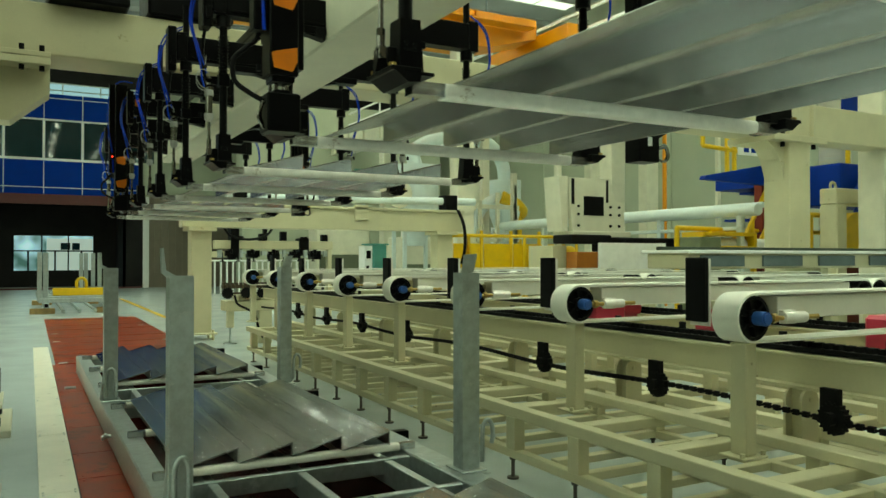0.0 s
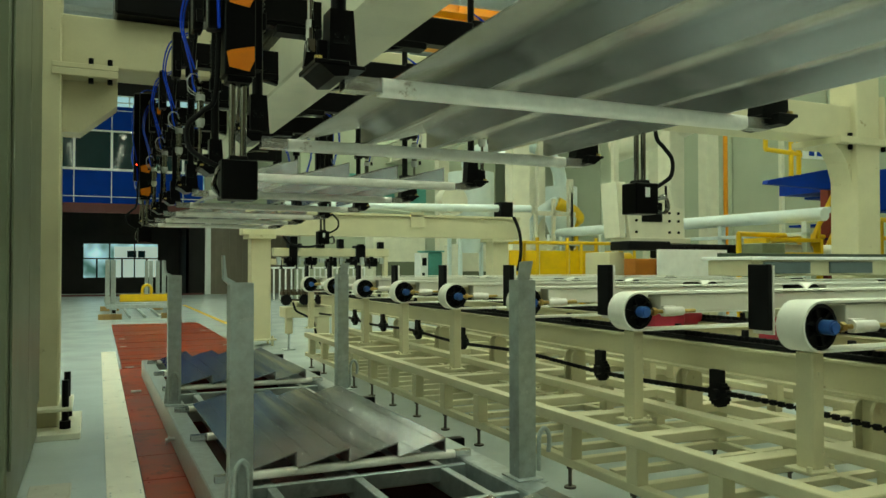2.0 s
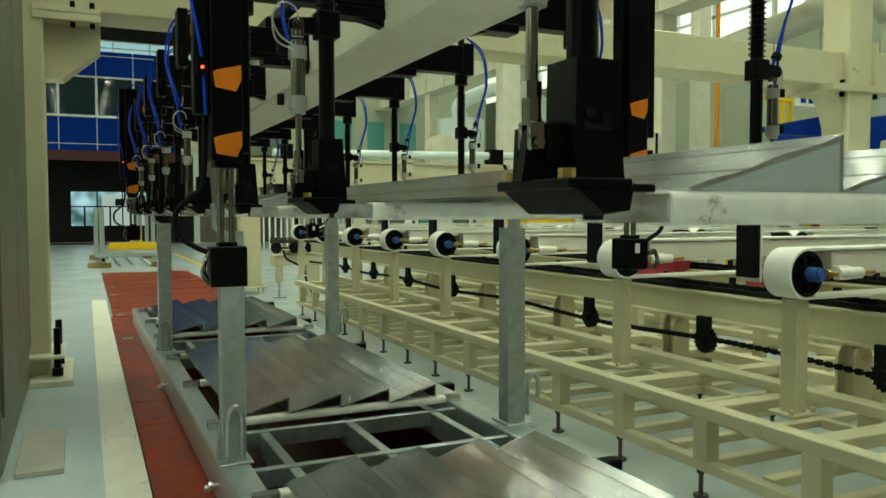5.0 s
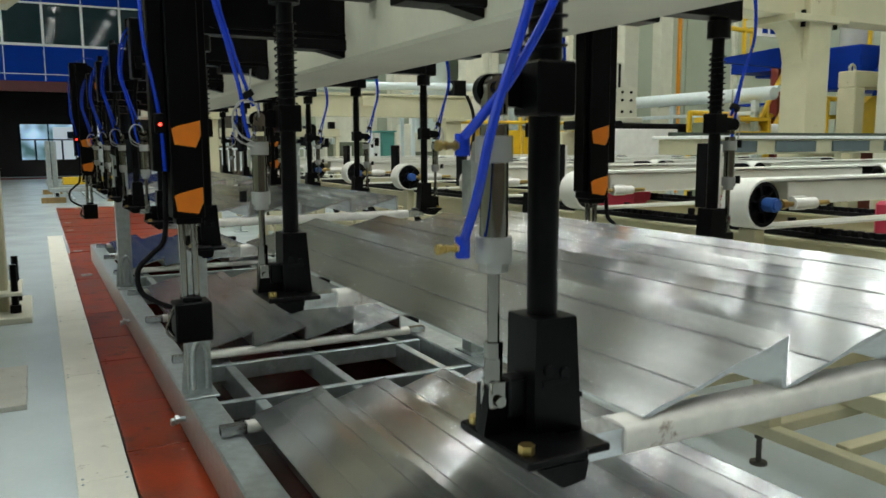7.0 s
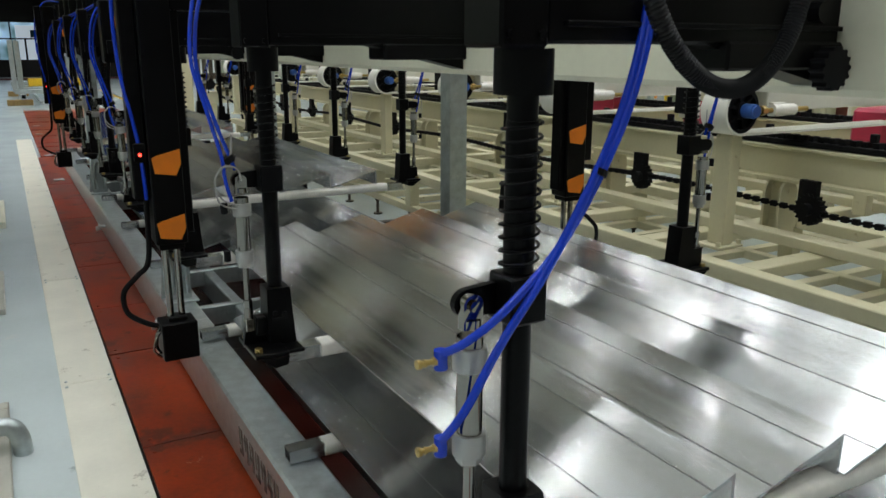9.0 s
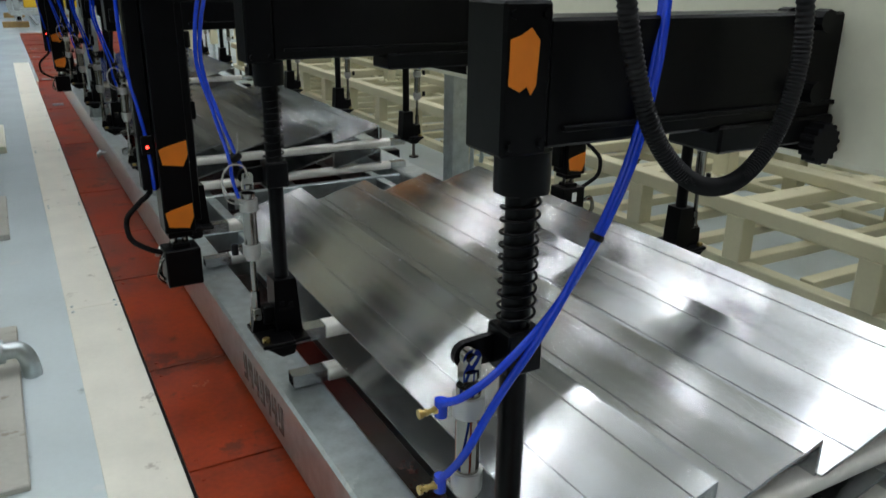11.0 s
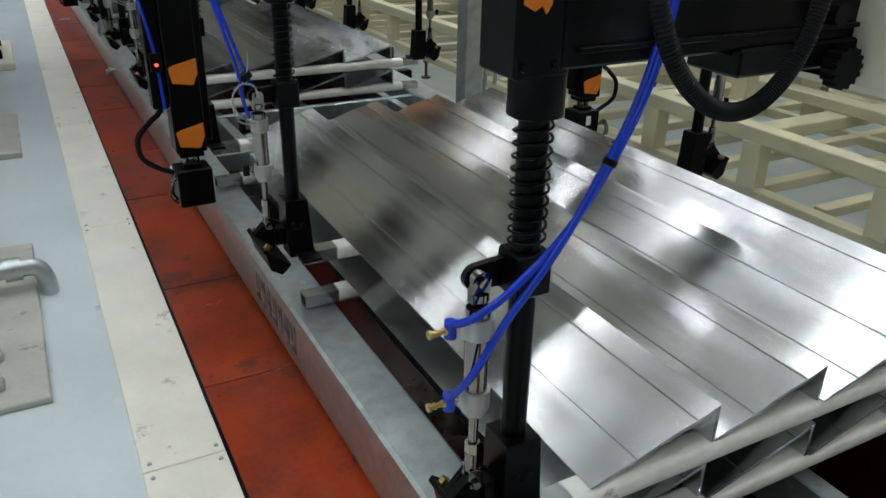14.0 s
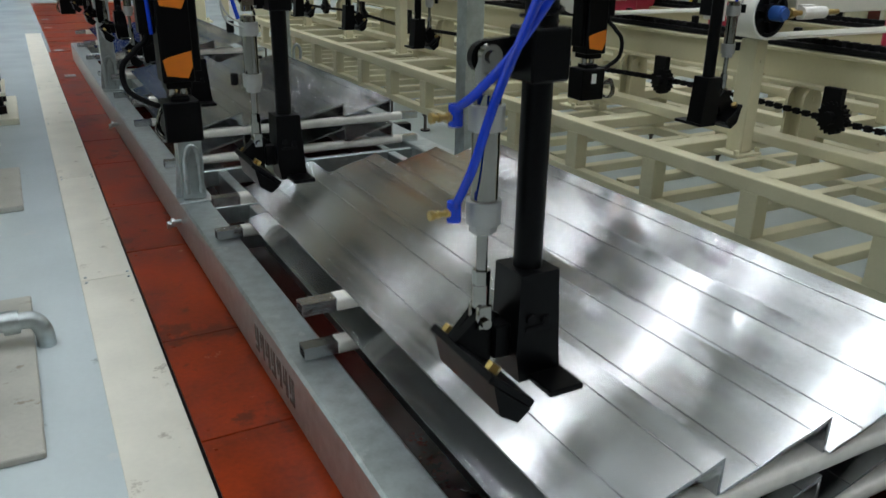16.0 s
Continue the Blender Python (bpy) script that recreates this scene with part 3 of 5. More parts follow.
def gripper():
    g = thing("lifting_gripper", "black and cream lifting gripper with rows of clamp rods", "gripper")
    bm = bmesh.new()
    box(bm, 1.10, 1.46, 0.42, 10.0, 1.02, 1.34, 0.012)
    part("main_beam", bm, CREAM_PALE, g, "pale cream box girder")
    for y in (1.4, 3.4, 5.4, 7.4, 9.4):
        boxes("hanger", BLACK, [(1.15, 1.41, y - 0.13, y + 0.13, 1.34, 1.62)], g, 0.01)
    boxes("drive_shaft", BLACK, [(1.24, 1.32, 0.6, 9.8, 1.62, 1.70)], g, 0.01)
    # meshes shared by the clamp units
    bm = bmesh.new()
    cyl(bm, (0, 0, 0.52), (0, 0, 1.50), 0.0195, 20)
    cyl(bm, (0, 0, 0.83), (0, 0, 1.04), 0.0205, 20)
    rod = mesh_of("clamp_rod", bm, BLACK, True)
    bm = bmesh.new()
    pts = [Vector((0.0255 * math.cos(a), 0.0255 * math.sin(a), 0.85 + 0.19 * a / (2 * math.pi * 11))) for a in np.linspace(0, 2 * math.pi * 11, 180)]
    tube(bm, pts, 0.0022, 6)
    spring = mesh_of("spring", bm, BLACK, True)
    bm = bmesh.new()
    box(bm, -0.115, -0.064, -0.05, 0.06, 1.02, 1.30, 0.006)
    box(bm, -0.10, -0.07, -0.07, -0.05, 1.06, 1.12, 0.003)
    tube(bm, smooth_path([(-0.09, 0.02, 1.02), (-0.10, 0.03, 0.90), (-0.085, 0.03, 0.78), (-0.05, 0.04, 0.70)]), 0.009, 8)
    valve_box = mesh_of("valve_box", bm, BLACK)
    bm = bmesh.new()
    cyl(bm, (0, 0, 1.035), (0, 0, 1.09), 0.037, 24)
    collar = mesh_of("collar", bm, BLACK, True)
    bm = bmesh.new()
    box(bm, -0.028, 0.028, -0.028, 0.028, 0.755, 0.82, 0.003)
    prism(bm, [(-0.076, 0.768), (-0.026, 0.765), (-0.026, 0.808), (-0.076, 0.804)], 0.008, 0.019)
    cyl(bm, (-0.072, 0.008, 0.785), (-0.072, 0.019, 0.785), 0.019, 18)
    bracket = mesh_of("bracket", bm, BLACK)
    bm = bmesh.new()
    cyl(bm, (-0.072, 0, 0.60), (-0.072, 0, 0.745), 0.0175, 24)
    cyl(bm, (-0.072, 0, 0.757), (-0.072, 0, 0.768), 0.014, 16)
    box(bm, -0.086, -0.058, -0.008, 0.007, 0.755, 0.787)
    cyl(bm, (-0.072, -0.008, 0.787), (-0.072, 0.007, 0.787), 0.0145, 18)
    cyl(bm, (-0.072, -0.013, 0.787), (-0.072, -0.008, 0.787), 0.0075, 14)
    body = mesh_of("cylinder_body", bm, CHROME, True)
    bm = bmesh.new()
    cyl(bm, (-0.072, 0, -0.015), (-0.072, 0, 0.016), 0.0225, 24)
    caps = mesh_of("cylinder_cap", bm, CAPM, True)
    bm = bmesh.new()
    cyl(bm, (-0.072, 0, 0.568), (-0.072, 0, 0.583), 0.018, 6)
    nut = mesh_of("nut", bm, CAPM)
    bm = bmesh.new()
    cyl(bm, (-0.072, 0, 0.47), (-0.072, 0, 0.60), 0.0075, 14)
    cyl(bm, (-0.072, 0, 0.487), (-0.072, 0, 0.507), 0.012, 6)
    cyl(bm, (-0.072, 0, 0.455), (-0.072, 0, 0.487), 0.0115, 14)
    box(bm, -0.083, -0.061, -0.014, -0.006, 0.425, 0.46, 0.002)
    box(bm, -0.083, -0.061, 0.006, 0.014, 0.425, 0.46, 0.002)
    cyl(bm, (-0.072, -0.02, 0.435), (-0.072, 0.02, 0.435), 0.007, 12)
    clevis = mesh_of("piston_rod", bm, CHROME, True)
    bm = bmesh.new()
    for z in (0.0,):
        cyl(bm, (-0.098, 0, z), (-0.136, 0, z), 0.0038, 10)
        cyl(bm, (-0.105, 0, z), (-0.114, 0, z), 0.0062, 6)
        cyl(bm, (-0.132, 0, z), (-0.137, 0, z), 0.0065, 10)
        cyl(bm, (-0.124, 0, z), (-0.127, 0, z), 0.0055, 10)
    fitting = mesh_of("fitting", bm, BRASS, True)
    bm = bmesh.new()
    for z in (0.0,):
        cyl(bm, (-0.105, 0, z - 0.012), (-0.105, 0, z + 0.014), 0.009, 12)
    elbow = mesh_of("elbow", bm, BLUEH, True)
    elbow_dark = elbow.copy()
    elbow_dark.materials[0] = RUBBER
    bm = bmesh.new()
    cyl(bm, (0.200, -0.048, 0.213), (0.204, -0.048, 0.221), 0.0105, 10)
    near_tie = mesh_of("cable_tie", bm, RUBBER)
    hose_near = []
    for run in ([(0, 0, 0), (0.017, -0.03, 0.022), (0.07, -0.041, 0.060), (0.158, -0.046, 0.145), (0.240, -0.051, 0.29), (0.287, -0.041, 0.44), (0.315, -0.016, 0.60)],
                [(0, 0, 0), (0.017, -0.031, 0.052), (0.06, -0.043, 0.133), (0.145, -0.050, 0.252), (0.237, -0.046, 0.41), (0.286, -0.034, 0.56), (0.315, -0.006, 0.72)]):
        bm = bmesh.new()
        tube(bm, smooth_path(run), 0.0058, 10)
        hose_near.append(mesh_of("hose", bm, BLUEH, True))
    bm = bmesh.new()
    tube(bm, smooth_path([(-0.085, -0.012, 0.815), (-0.098, -0.012, 0.85), (-0.13, -0.01, 0.95), (-0.155, 0.01, 1.08), (-0.12, 0.02, 1.24), (-0.02, 0.02, 1.33)]), 0.0047, 8)
    tube(bm, smooth_path([(-0.10, -0.02, 0.74), (-0.112, -0.02, 0.79), (-0.118, -0.02, 0.85), (-0.145, -0.02, 0.96), (-0.168, 0.0, 1.09), (-0.13, 0.01, 1.26), (-0.02, 0.0, 1.34)]), 0.0047, 8)
    hose_far = mesh_of("hose", bm, BLUEH, True)
    bm = bmesh.new()
    tube(bm, smooth_path([(-0.09, -0.02, 0.73), (-0.125, -0.03, 0.75), (-0.14, -0.03, 0.79), (-0.12, -0.03, 0.825), (-0.085, -0.025, 0.82), (-0.075, -0.022, 0.79)]), 0.0022, 6)
    tube(bm, smooth_path([(-0.09, -0.02, 0.72), (-0.13, -0.02, 0.74), (-0.135, -0.02, 0.80), (-0.10, -0.02, 0.84), (-0.09, -0.015, 0.90)]), 0.0022, 6)
    wire = mesh_of("sensor_wire", bm, CAPM, True)
    bm = bmesh.new()
    cyl(bm, (-0.096, -0.012, 0.835), (-0.104, -0.012, 0.848), 0.017, 8)
    tie = mesh_of("cable_tie", bm, RUBBER)
    bm = bmesh.new()
    prism(bm, [(-0.03, 0.535), (-0.032, 0.42), (-0.025, 0.375), (0.042, 0.375), (0.038, 0.42), (0.03, 0.535)], -0.032, 0.032)
    box(bm, -0.01, 0.045, -0.085, 0.03, 0.375, 0.385, 0.002)
    box(bm, -0.058, -0.03, -0.016, 0.016, 0.41, 0.46, 0.003)
    block = mesh_of("clamp_block", bm, BLACK)
    bm = bmesh.new()
    box(bm, -0.02, 0.02, -0.0335, -0.032, 0.45, 0.458)
    cyl(bm, (-0.012, -0.036, 0.47), (-0.012, -0.032, 0.47), 0.007, 12)
    cyl(bm, (0.012, -0.036, 0.465), (0.012, -0.032, 0.465), 0.007, 12)
    pins = mesh_of("pin", bm, RUBBER)
    # jaw: an angle piece with a wedge below, built round its pivot at (-0.05, 0, 0.44)
    bm = bmesh.new()
    box(bm, -0.036, 0.05, -0.10, 0.06, -0.062, -0.05, 0.002)
    prism(bm, [(-0.025, -0.062), (0.05, -0.062), (0.045, -0.086), (0.012, -0.09)], -0.10, 0.06)
    prism(bm, [(-0.03, 0.01), (-0.015, 0.012), (0.03, -0.05), (-0.04, -0.05)], -0.008, 0.008)
    prism(bm, [(-0.032, 0.012), (-0.012, 0.012), (0.012, 0.012), (0.03, -0.05), (-0.035, -0.05)], 0.012, 0.022)
    jaw = mesh_of("jaw", bm, BLACK)
    bm = bmesh.new()
    cyl(bm, (-0.022, 0, -0.05), (-0.022, 0, -0.039), 0.010, 6)
    bolts = mesh_of("jaw_bolt", bm, BRASS)
    bm = bmesh.new()
    box(bm, -0.062, 0.006, -0.042, 0.042, 1.09, 1.27, 0.004)
    box(bm, 0.006, 0.56, -0.036, 0.05, 1.095, 1.25, 0.004)
    box(bm, 0.03, 0.56, -0.044, -0.034, 1.115, 1.122, 0.001)
    box(bm, 0.30, 0.56, -0.046, 0.055, 1.06, 1.10, 0.004)
    prism(bm, [(0.25, 1.10), (0.56, 1.03), (0.56, 1.10)], -0.03, 0.03)
    for x in (-0.05, -0.006):
        for z in (1.105, 1.255):
            cyl(bm, (x, -0.047, z), (x, -0.042, z), 0.006, 6)
    arm = mesh_of("arm", bm, BLACK)
    bm = bmesh.new()
    prism(bm, [(-0.055, 1.176), (-0.040, 1.168), (-0.030, 1.174), (-0.024, 1.164), (-0.017, 1.175), (-0.014, 1.226), (-0.026, 1.240), (-0.040, 1.232), (-0.054, 1.228)], -0.0445, -0.0425)
    tape = mesh_of("tape", bm, ORANGE)
    for i, y in enumerate(ROD_Y):
        for side, x, rz in ((0, ROD_L, 0), (1, ROD_R, 180)):
            m = pose(x, y, 0, 0, 0, rz)
            a = shared("arm", arm, g, m)
            if side == 0 and i % 3 == 0:
                shared("tape", tape, a, None, "orange tape patch")
            shared("collar", collar, a)
            if i > 1 and side == 0:
                shared("valve_box", valve_box, a, None, "black valve box")
            r = shared("clamp_rod", rod, g, m)
            RODS.append((r, m))
            near = i == 0 and side == 0
            for nm, me, lb in (("spring", spring, ""), ("clamp_block", block, ""), ("pin", pins, "")):
                shared(nm, me, r, None, lb)
            for nm, me, lb in (("bracket", bracket, ""), ("cylinder_body", body, "chrome pneumatic cylinder"), ("nut", nut, "")):
                shared(nm, me, r, pose(0, 0, LIFT), lb)
            PISTONS.append(shared("piston_rod", clevis, r, None, "chrome piston rod with clevis"))
            if not near:
                shared("hose", hose_far, r, pose(0, 0, LIFT), "pair of blue air hoses")
            for k, z in enumerate((0.72 + LIFT, 0.60 + LIFT)):
                shared("cylinder_cap", caps, r, pose(0, 0, z - 0.005))
                if i == 0:
                    shared("fitting", fitting, r, pose(-0.012, 0, z), "brass hose fitting")
                shared("elbow", elbow if i == 0 else elbow_dark, r, pose(-0.01, 0, z))
                if near:
                    if k == 0:
                        HOSES.append((shared("cable_tie", near_tie, r, pose(-0.115, -0.004, z + 0.01)), z + 0.01))
                    HOSES.append((shared("hose", hose_near[k], r, pose(-0.115, -0.004, z + 0.01), "blue air hose"), z + 0.01))
            if i:
                shared("sensor_wire", wire, r, pose(0, 0, LIFT), "thin white sensor wire loops")
                shared("cable_tie", tie, r, pose(0, 0, LIFT))
            j = shared("jaw", jaw, r, pose(-0.05, 0, 0.44), "black pivoting clamp jaw")
            JAWS.append((j, 0.0))
            for by in (-0.075, 0.04):
                JAWS.append((shared("jaw_bolt", bolts, r, pose(-0.05, by, 0.44), "brass jaw bolt"), by))
    # stop units with tape and a sliding block
    bm = bmesh.new()
    box(bm, -0.05, 0.05, -0.05, 0.05, 0.47, 1.42, 0.004)
    box(bm, 0.05, 0.075, -0.03, 0.03, 0.50, 1.40, 0.003)
    box(bm, -0.04, 0.04, -0.04, 0.04, 0.45, 0.47, 0.003)
    unit = mesh_of("stop_column", bm, BLACK)
    bm = bmesh.new()
    box(bm, -0.100, -0.052, -0.03, 0.03, 0.62, 1.42, 0.004)
    side_post = mesh_of("side_post", bm, BLACK)
    bm = bmesh.new()
    box(bm, -0.092, -0.055, -0.045, -0.031, 0.74, 0.80, 0.003)
    sensor = mesh_of("sensor", bm, BLACK)
    bm = bmesh.new()
    for z in (0.0,):
        prism(bm, [(-0.036, z + 0.004), (0.028, z - 0.006), (0.045, z + 0.030), (0.044, z + 0.078), (-0.028, z + 0.060), (-0.044, z + 0.052)], -0.0525, -0.0505)
    stape = mesh_of("tape", bm, ORANGE)
    bm = bmesh.new()
    for x in (-0.018, 0.018):
        cyl(bm, (x, 0, 0.40), (x, 0, 0.72), 0.011, 14)
    rods = mesh_of("guide_rod", bm, CHROME, True)
    bm = bmesh.new()
    box(bm, -0.058, 0.058, -0.05, 0.05, 0.28, 0.41, 0.004)
    box(bm, -0.03, 0.03, -0.03, 0.03, 0.41, 0.425, 0.003)
    blk = mesh_of("sliding_block", bm, BLACK)
    bm = bmesh.new()
    tube(bm, smooth_path([(-0.062, -0.01, 0.30), (-0.075, -0.02, 0.33), (-0.07, -0.02, 0.37), (-0.058, -0.01, 0.39)]), 0.006, 8)
    tube(bm, smooth_path([(-0.062, -0.02, 0.29), (-0.085, -0.03, 0.32), (-0.075, -0.03, 0.36), (-0.058, -0.02, 0.38)]), 0.004, 8)
    plug = mesh_of("plug", bm, CHROME, True)
    bm = bmesh.new()
    for k in range(3):
        tube(bm, smooth_path([(-0.058, 0.03, 0.30), (-0.08 - 0.006 * k, 0.045, 0.285), (-0.10 - 0.006 * k, 0.05, 0.31), (-0.09, 0.05, 0.345 + 0.008 * k), (-0.06, 0.03, 0.34)]), 0.005, 8)
    plug_far = mesh_of("plug", bm, CHROME, True)
    bm = bmesh.new()
    box(bm, -0.012, 0.012, 0.0502, 0.0515, 0.35, 0.39)
    sticker = mesh_of("sticker", bm, WHITEF)
    bm = bmesh.new()
    tube(bm, smooth_path([(-0.055, 0.01, 0.39), (-0.10, 0.01, 0.41), (-0.15, 0.02, 0.45), (-0.155, 0.02, 0.52), (-0.11, 0.02, 0.57), (-0.07, 0.02, 0.62), (-0.06, 0.02, 0.80), (-0.055, 0.02, 1.1)]), 0.009, 10)
    cable = mesh_of("cable", bm, RUBBER, True)
    bm = bmesh.new()
    tube(bm, smooth_path([(-0.065, -0.03, 0.62), (-0.075, -0.03, 0.8), (-0.11, -0.02, 1.05), (-0.10, 0.0, 1.3), (-0.02, 0.02, 1.45), (0.1, 0.03, 1.46)]), 0.006, 8)
    hose2 = mesh_of("hose", bm, BLUEH, True)
    bm = bmesh.new()
    box(bm, 0.05, 0.75, -0.04, 0.04, 1.20, 1.30, 0.004)
    uarm = mesh_of("arm", bm, BLACK)
    bm = bmesh.new()
    cyl(bm, (-0.075, -0.050, 0.765), (-0.075, -0.045, 0.765), 0.005, 8)
    led = mesh_of("led", bm, REDLED)
    for x, y, rz in ((0.435, 2.62, 0), (2.11, 2.66, 180), (0.435, 7.60, 0), (2.11, 7.64, 180)):
        m = pose(x, y, 0, 0, 0, rz)
        u = shared("stop_column", unit, g, m, "black stop column")
        for z in (0.49, 0.70):
            shared("tape", stape, u, pose(0, 0, z, 0, 0, rz), "orange tape patch")
        shared("side_post", side_post, u)
        shared("sensor", sensor, u)
        shared("led", led, u, None, "red indicator light")
        shared("hose", hose2, u, None, "blue air hose")
        shared("arm", uarm, g, m)
        b = shared("sliding_block", blk, g, m)
        if rz:
            shared("sticker", sticker, b, None, "small white sticker")
        for nm, me in (("guide_rod", rods), ("plug", plug_far if rz else plug), ("cable", cable)):
            shared(nm, me, b)
        BLOCKS.append((b, m))
    # ribbed conduit hanging in a loop at the first arm
    bm = bmesh.new()
    pts = smooth_path([(0.595, 0.69, 1.40), (0.617, 0.69, 1.25), (0.667, 0.685, 1.12), (0.740, 0.68, 1.052), (0.820, 0.68, 1.048), (0.890, 0.685, 1.11), (0.917, 0.69, 1.22), (0.895, 0.70, 1.38)], 44)
    tube(bm, pts, 0.012, 12, [0.0126 if k % 2 else 0.0106 for k in range(len(pts))])
    part("conduit", bm, CONDUIT, g, "black ribbed conduit loop", True)
    # chain wheel under the arm by the girder
    for y in (0.742, 3.99):
        bm = bmesh.new()
        wheel(bm, 1.06, y, 1.062, 0.032, 0.012, 14)
        part("chain_wheel", bm, RUBBER, g)
    bolts_at("bolt", BLACK, [((1.02, y - 0.04, z), (1.02, y - 0.02, z)) for y in (0.77, 0.83) for z in (1.14, 1.24)], 0.016, g, 10)
    return g


GRIPPER = gripper()

# ---- belt conveyor ----
BELT_Y = [2.37 + 1.18 * k for k in range(-1, 8)]


def capsule(r, x0, x1, zc, n=12):
    pts = [(x0 + r * math.cos(a), zc + r * math.sin(a)) for a in np.linspace(math.pi / 2, 1.5 * math.pi, n)]
    pts += [(x1 + r * math.cos(a), zc + r * math.sin(a)) for a in np.linspace(-math.pi / 2, math.pi / 2, n)]
    return pts


def conveyor():
    bm = bmesh.new()
    outer, inner = capsule(0.108, 0, 2.55, 0), capsule(0.098, 0, 2.55, 0)
    n = len(outer)
    vs = [[bm.verts.new((x, y, z)) for x, z in pl] for y in (-0.07, 0.07) for pl in (outer, inner)]
    for i in range(n):
        j = (i + 1) % n
        for a, b in ((0, 2), (2, 3), (3, 1), (1, 0)):
            bm.faces.new((vs[a][i], vs[a][j], vs[b][j], vs[b][i]))
    belt = mesh_of("belt", bm, BELT, True)
    bm = bmesh.new()
    cyl(bm, (0, -0.04, 0), (0, 0.062, 0), 0.0975, 32)
    n = 32
    rim = [[bm.verts.new((r_ * math.cos(2 * math.pi * k / n), y_, r_ * math.sin(2 * math.pi * k / n))) for k in range(n)] for r_, y_ in ((0.0975, -0.04), (0.0975, -0.066), (0.082, -0.066), (0.082, -0.04))]
    for k in range(n):
        for a, b in zip(rim, rim[1:]):
            bm.faces.new((a[k], a[(k + 1) % n], b[(k + 1) % n], b[k]))
    for k in range(6):
        box(bm, 0.03, 0.084, -0.062, -0.04, -0.006, 0.006, 0, Matrix.Rotation(k * math.pi / 3 + 0.3, 4, "Y"))
    cyl(bm, (0, -0.072, 0), (0, -0.04, 0), 0.038, 20)
    pulley = mesh_of("pulley", bm, RUBBER, True)
    bm = bmesh.new()
    for x in (0,):
        cyl(bm, (x + 0.005, -0.125, 0), (x + 0.005, -0.068, 0), 0.031, 10)
        cyl(bm, (x + 0.005, -0.135, 0), (x + 0.005, -0.125, 0), 0.024, 10)
    hub = mesh_of("hub", bm, BLUEHUB, True)
    bm = bmesh.new()
    cyl(bm, (0.02, -0.105, 0), (0.36, -0.105, 0), 0.011, 12)
    cyl(bm, (0.06, -0.105, 0), (0.085, -0.105, 0), 0.022, 6)
    screw = mesh_of("tension_screw", bm, BRASS, True)
    bm = bmesh.new()
    cyl(bm, (0.13, -0.105, 0), (0.27, -0.105, 0), 0.025, 16)
    box(bm, 0.16, 0.24, -0.09, -0.06, -0.03, 0.03, 0.003)
    sleeve = mesh_of("screw_sleeve", bm, SLEEVE, True)
    bm = bmesh.new()
    box(bm, 0.16, 2.40, -0.055, 0.055, -0.01, 0.09, 0.004)
    beam = mesh_of("belt_beam", bm, BEAMW)
    bm = bmesh.new()
    box(bm, -0.034, 0.034, -0.045, 0.045, -0.60, -0.112, 0.005)
    box(bm, -0.075, 0.075, -0.07, 0.07, -0.612, -0.60, 0.003)
    for sx in (-0.065, 0.065):
        cyl(bm, (sx, -0.05, -0.60), (sx, -0.05, -0.582), 0.012, 6)
    cyl(bm, (0, -0.055, -0.2), (0, -0.049, -0.2), 0.008, 10)
    post = mesh_of("support_post", bm, CREAM)
    bm = bmesh.new()
    box(bm, 0.02, 0.05, -0.07, 0.05, -0.04, 0.26, 0.004)
    plate = mesh_of("plate", bm, RUBBER)
    bm = bmesh.new()
    box(bm, 0.05, 0.065, -0.07, 0.05, -0.06, 0.255, 0.002)
    backp = mesh_of("plate_back", bm, SLEEVE)
    bm = bmesh.new()
    box(bm, 0.066, 0.10, 0.056, 0.33, 0.02, 0.06, 0.003)
    box(bm, 0.066, 0.22, 0.03, 0.075, 0.0, 0.07, 0.003)
    brk = mesh_of("stop_bracket", bm, CREAM)
    for k, y in enumerate(BELT_Y):
        for row, x in ((0, 2.75), (1, 5.55)):
            t = thing("belt_conveyor", "narrow white belt conveyor on cream steel posts", "conveyor", "belt conveyors", pose(x, y + 0.05 * row, 1.045))
            shared("belt", belt, t, None, "white belt")
            p = shared("pulley", pulley, t, None, "black spoked pulley")
            shared("hub", hub, p, None, "blue hub")
            shared("pulley", pulley, t, pose(2.55, 0, 0), "black spoked pulley")
            shared("tension_screw", screw, t, None, "brass tension screw")
            shared("screw_sleeve", sleeve, t)
            shared("belt_beam", beam, t)
            shared("support_post", post, t, pose(0.03, 0.02, 0))
            shared("support_post", post, t, pose(2.2, 0.02, 0))
            if row == 0:
                sp = shared("stop_plate", plate, t, pose(0, 0.30, 0), "black upright stop plate")
                shared("plate_back", backp, sp, None, "white back edge")
                shared("stop_bracket", brk, t)


conveyor()


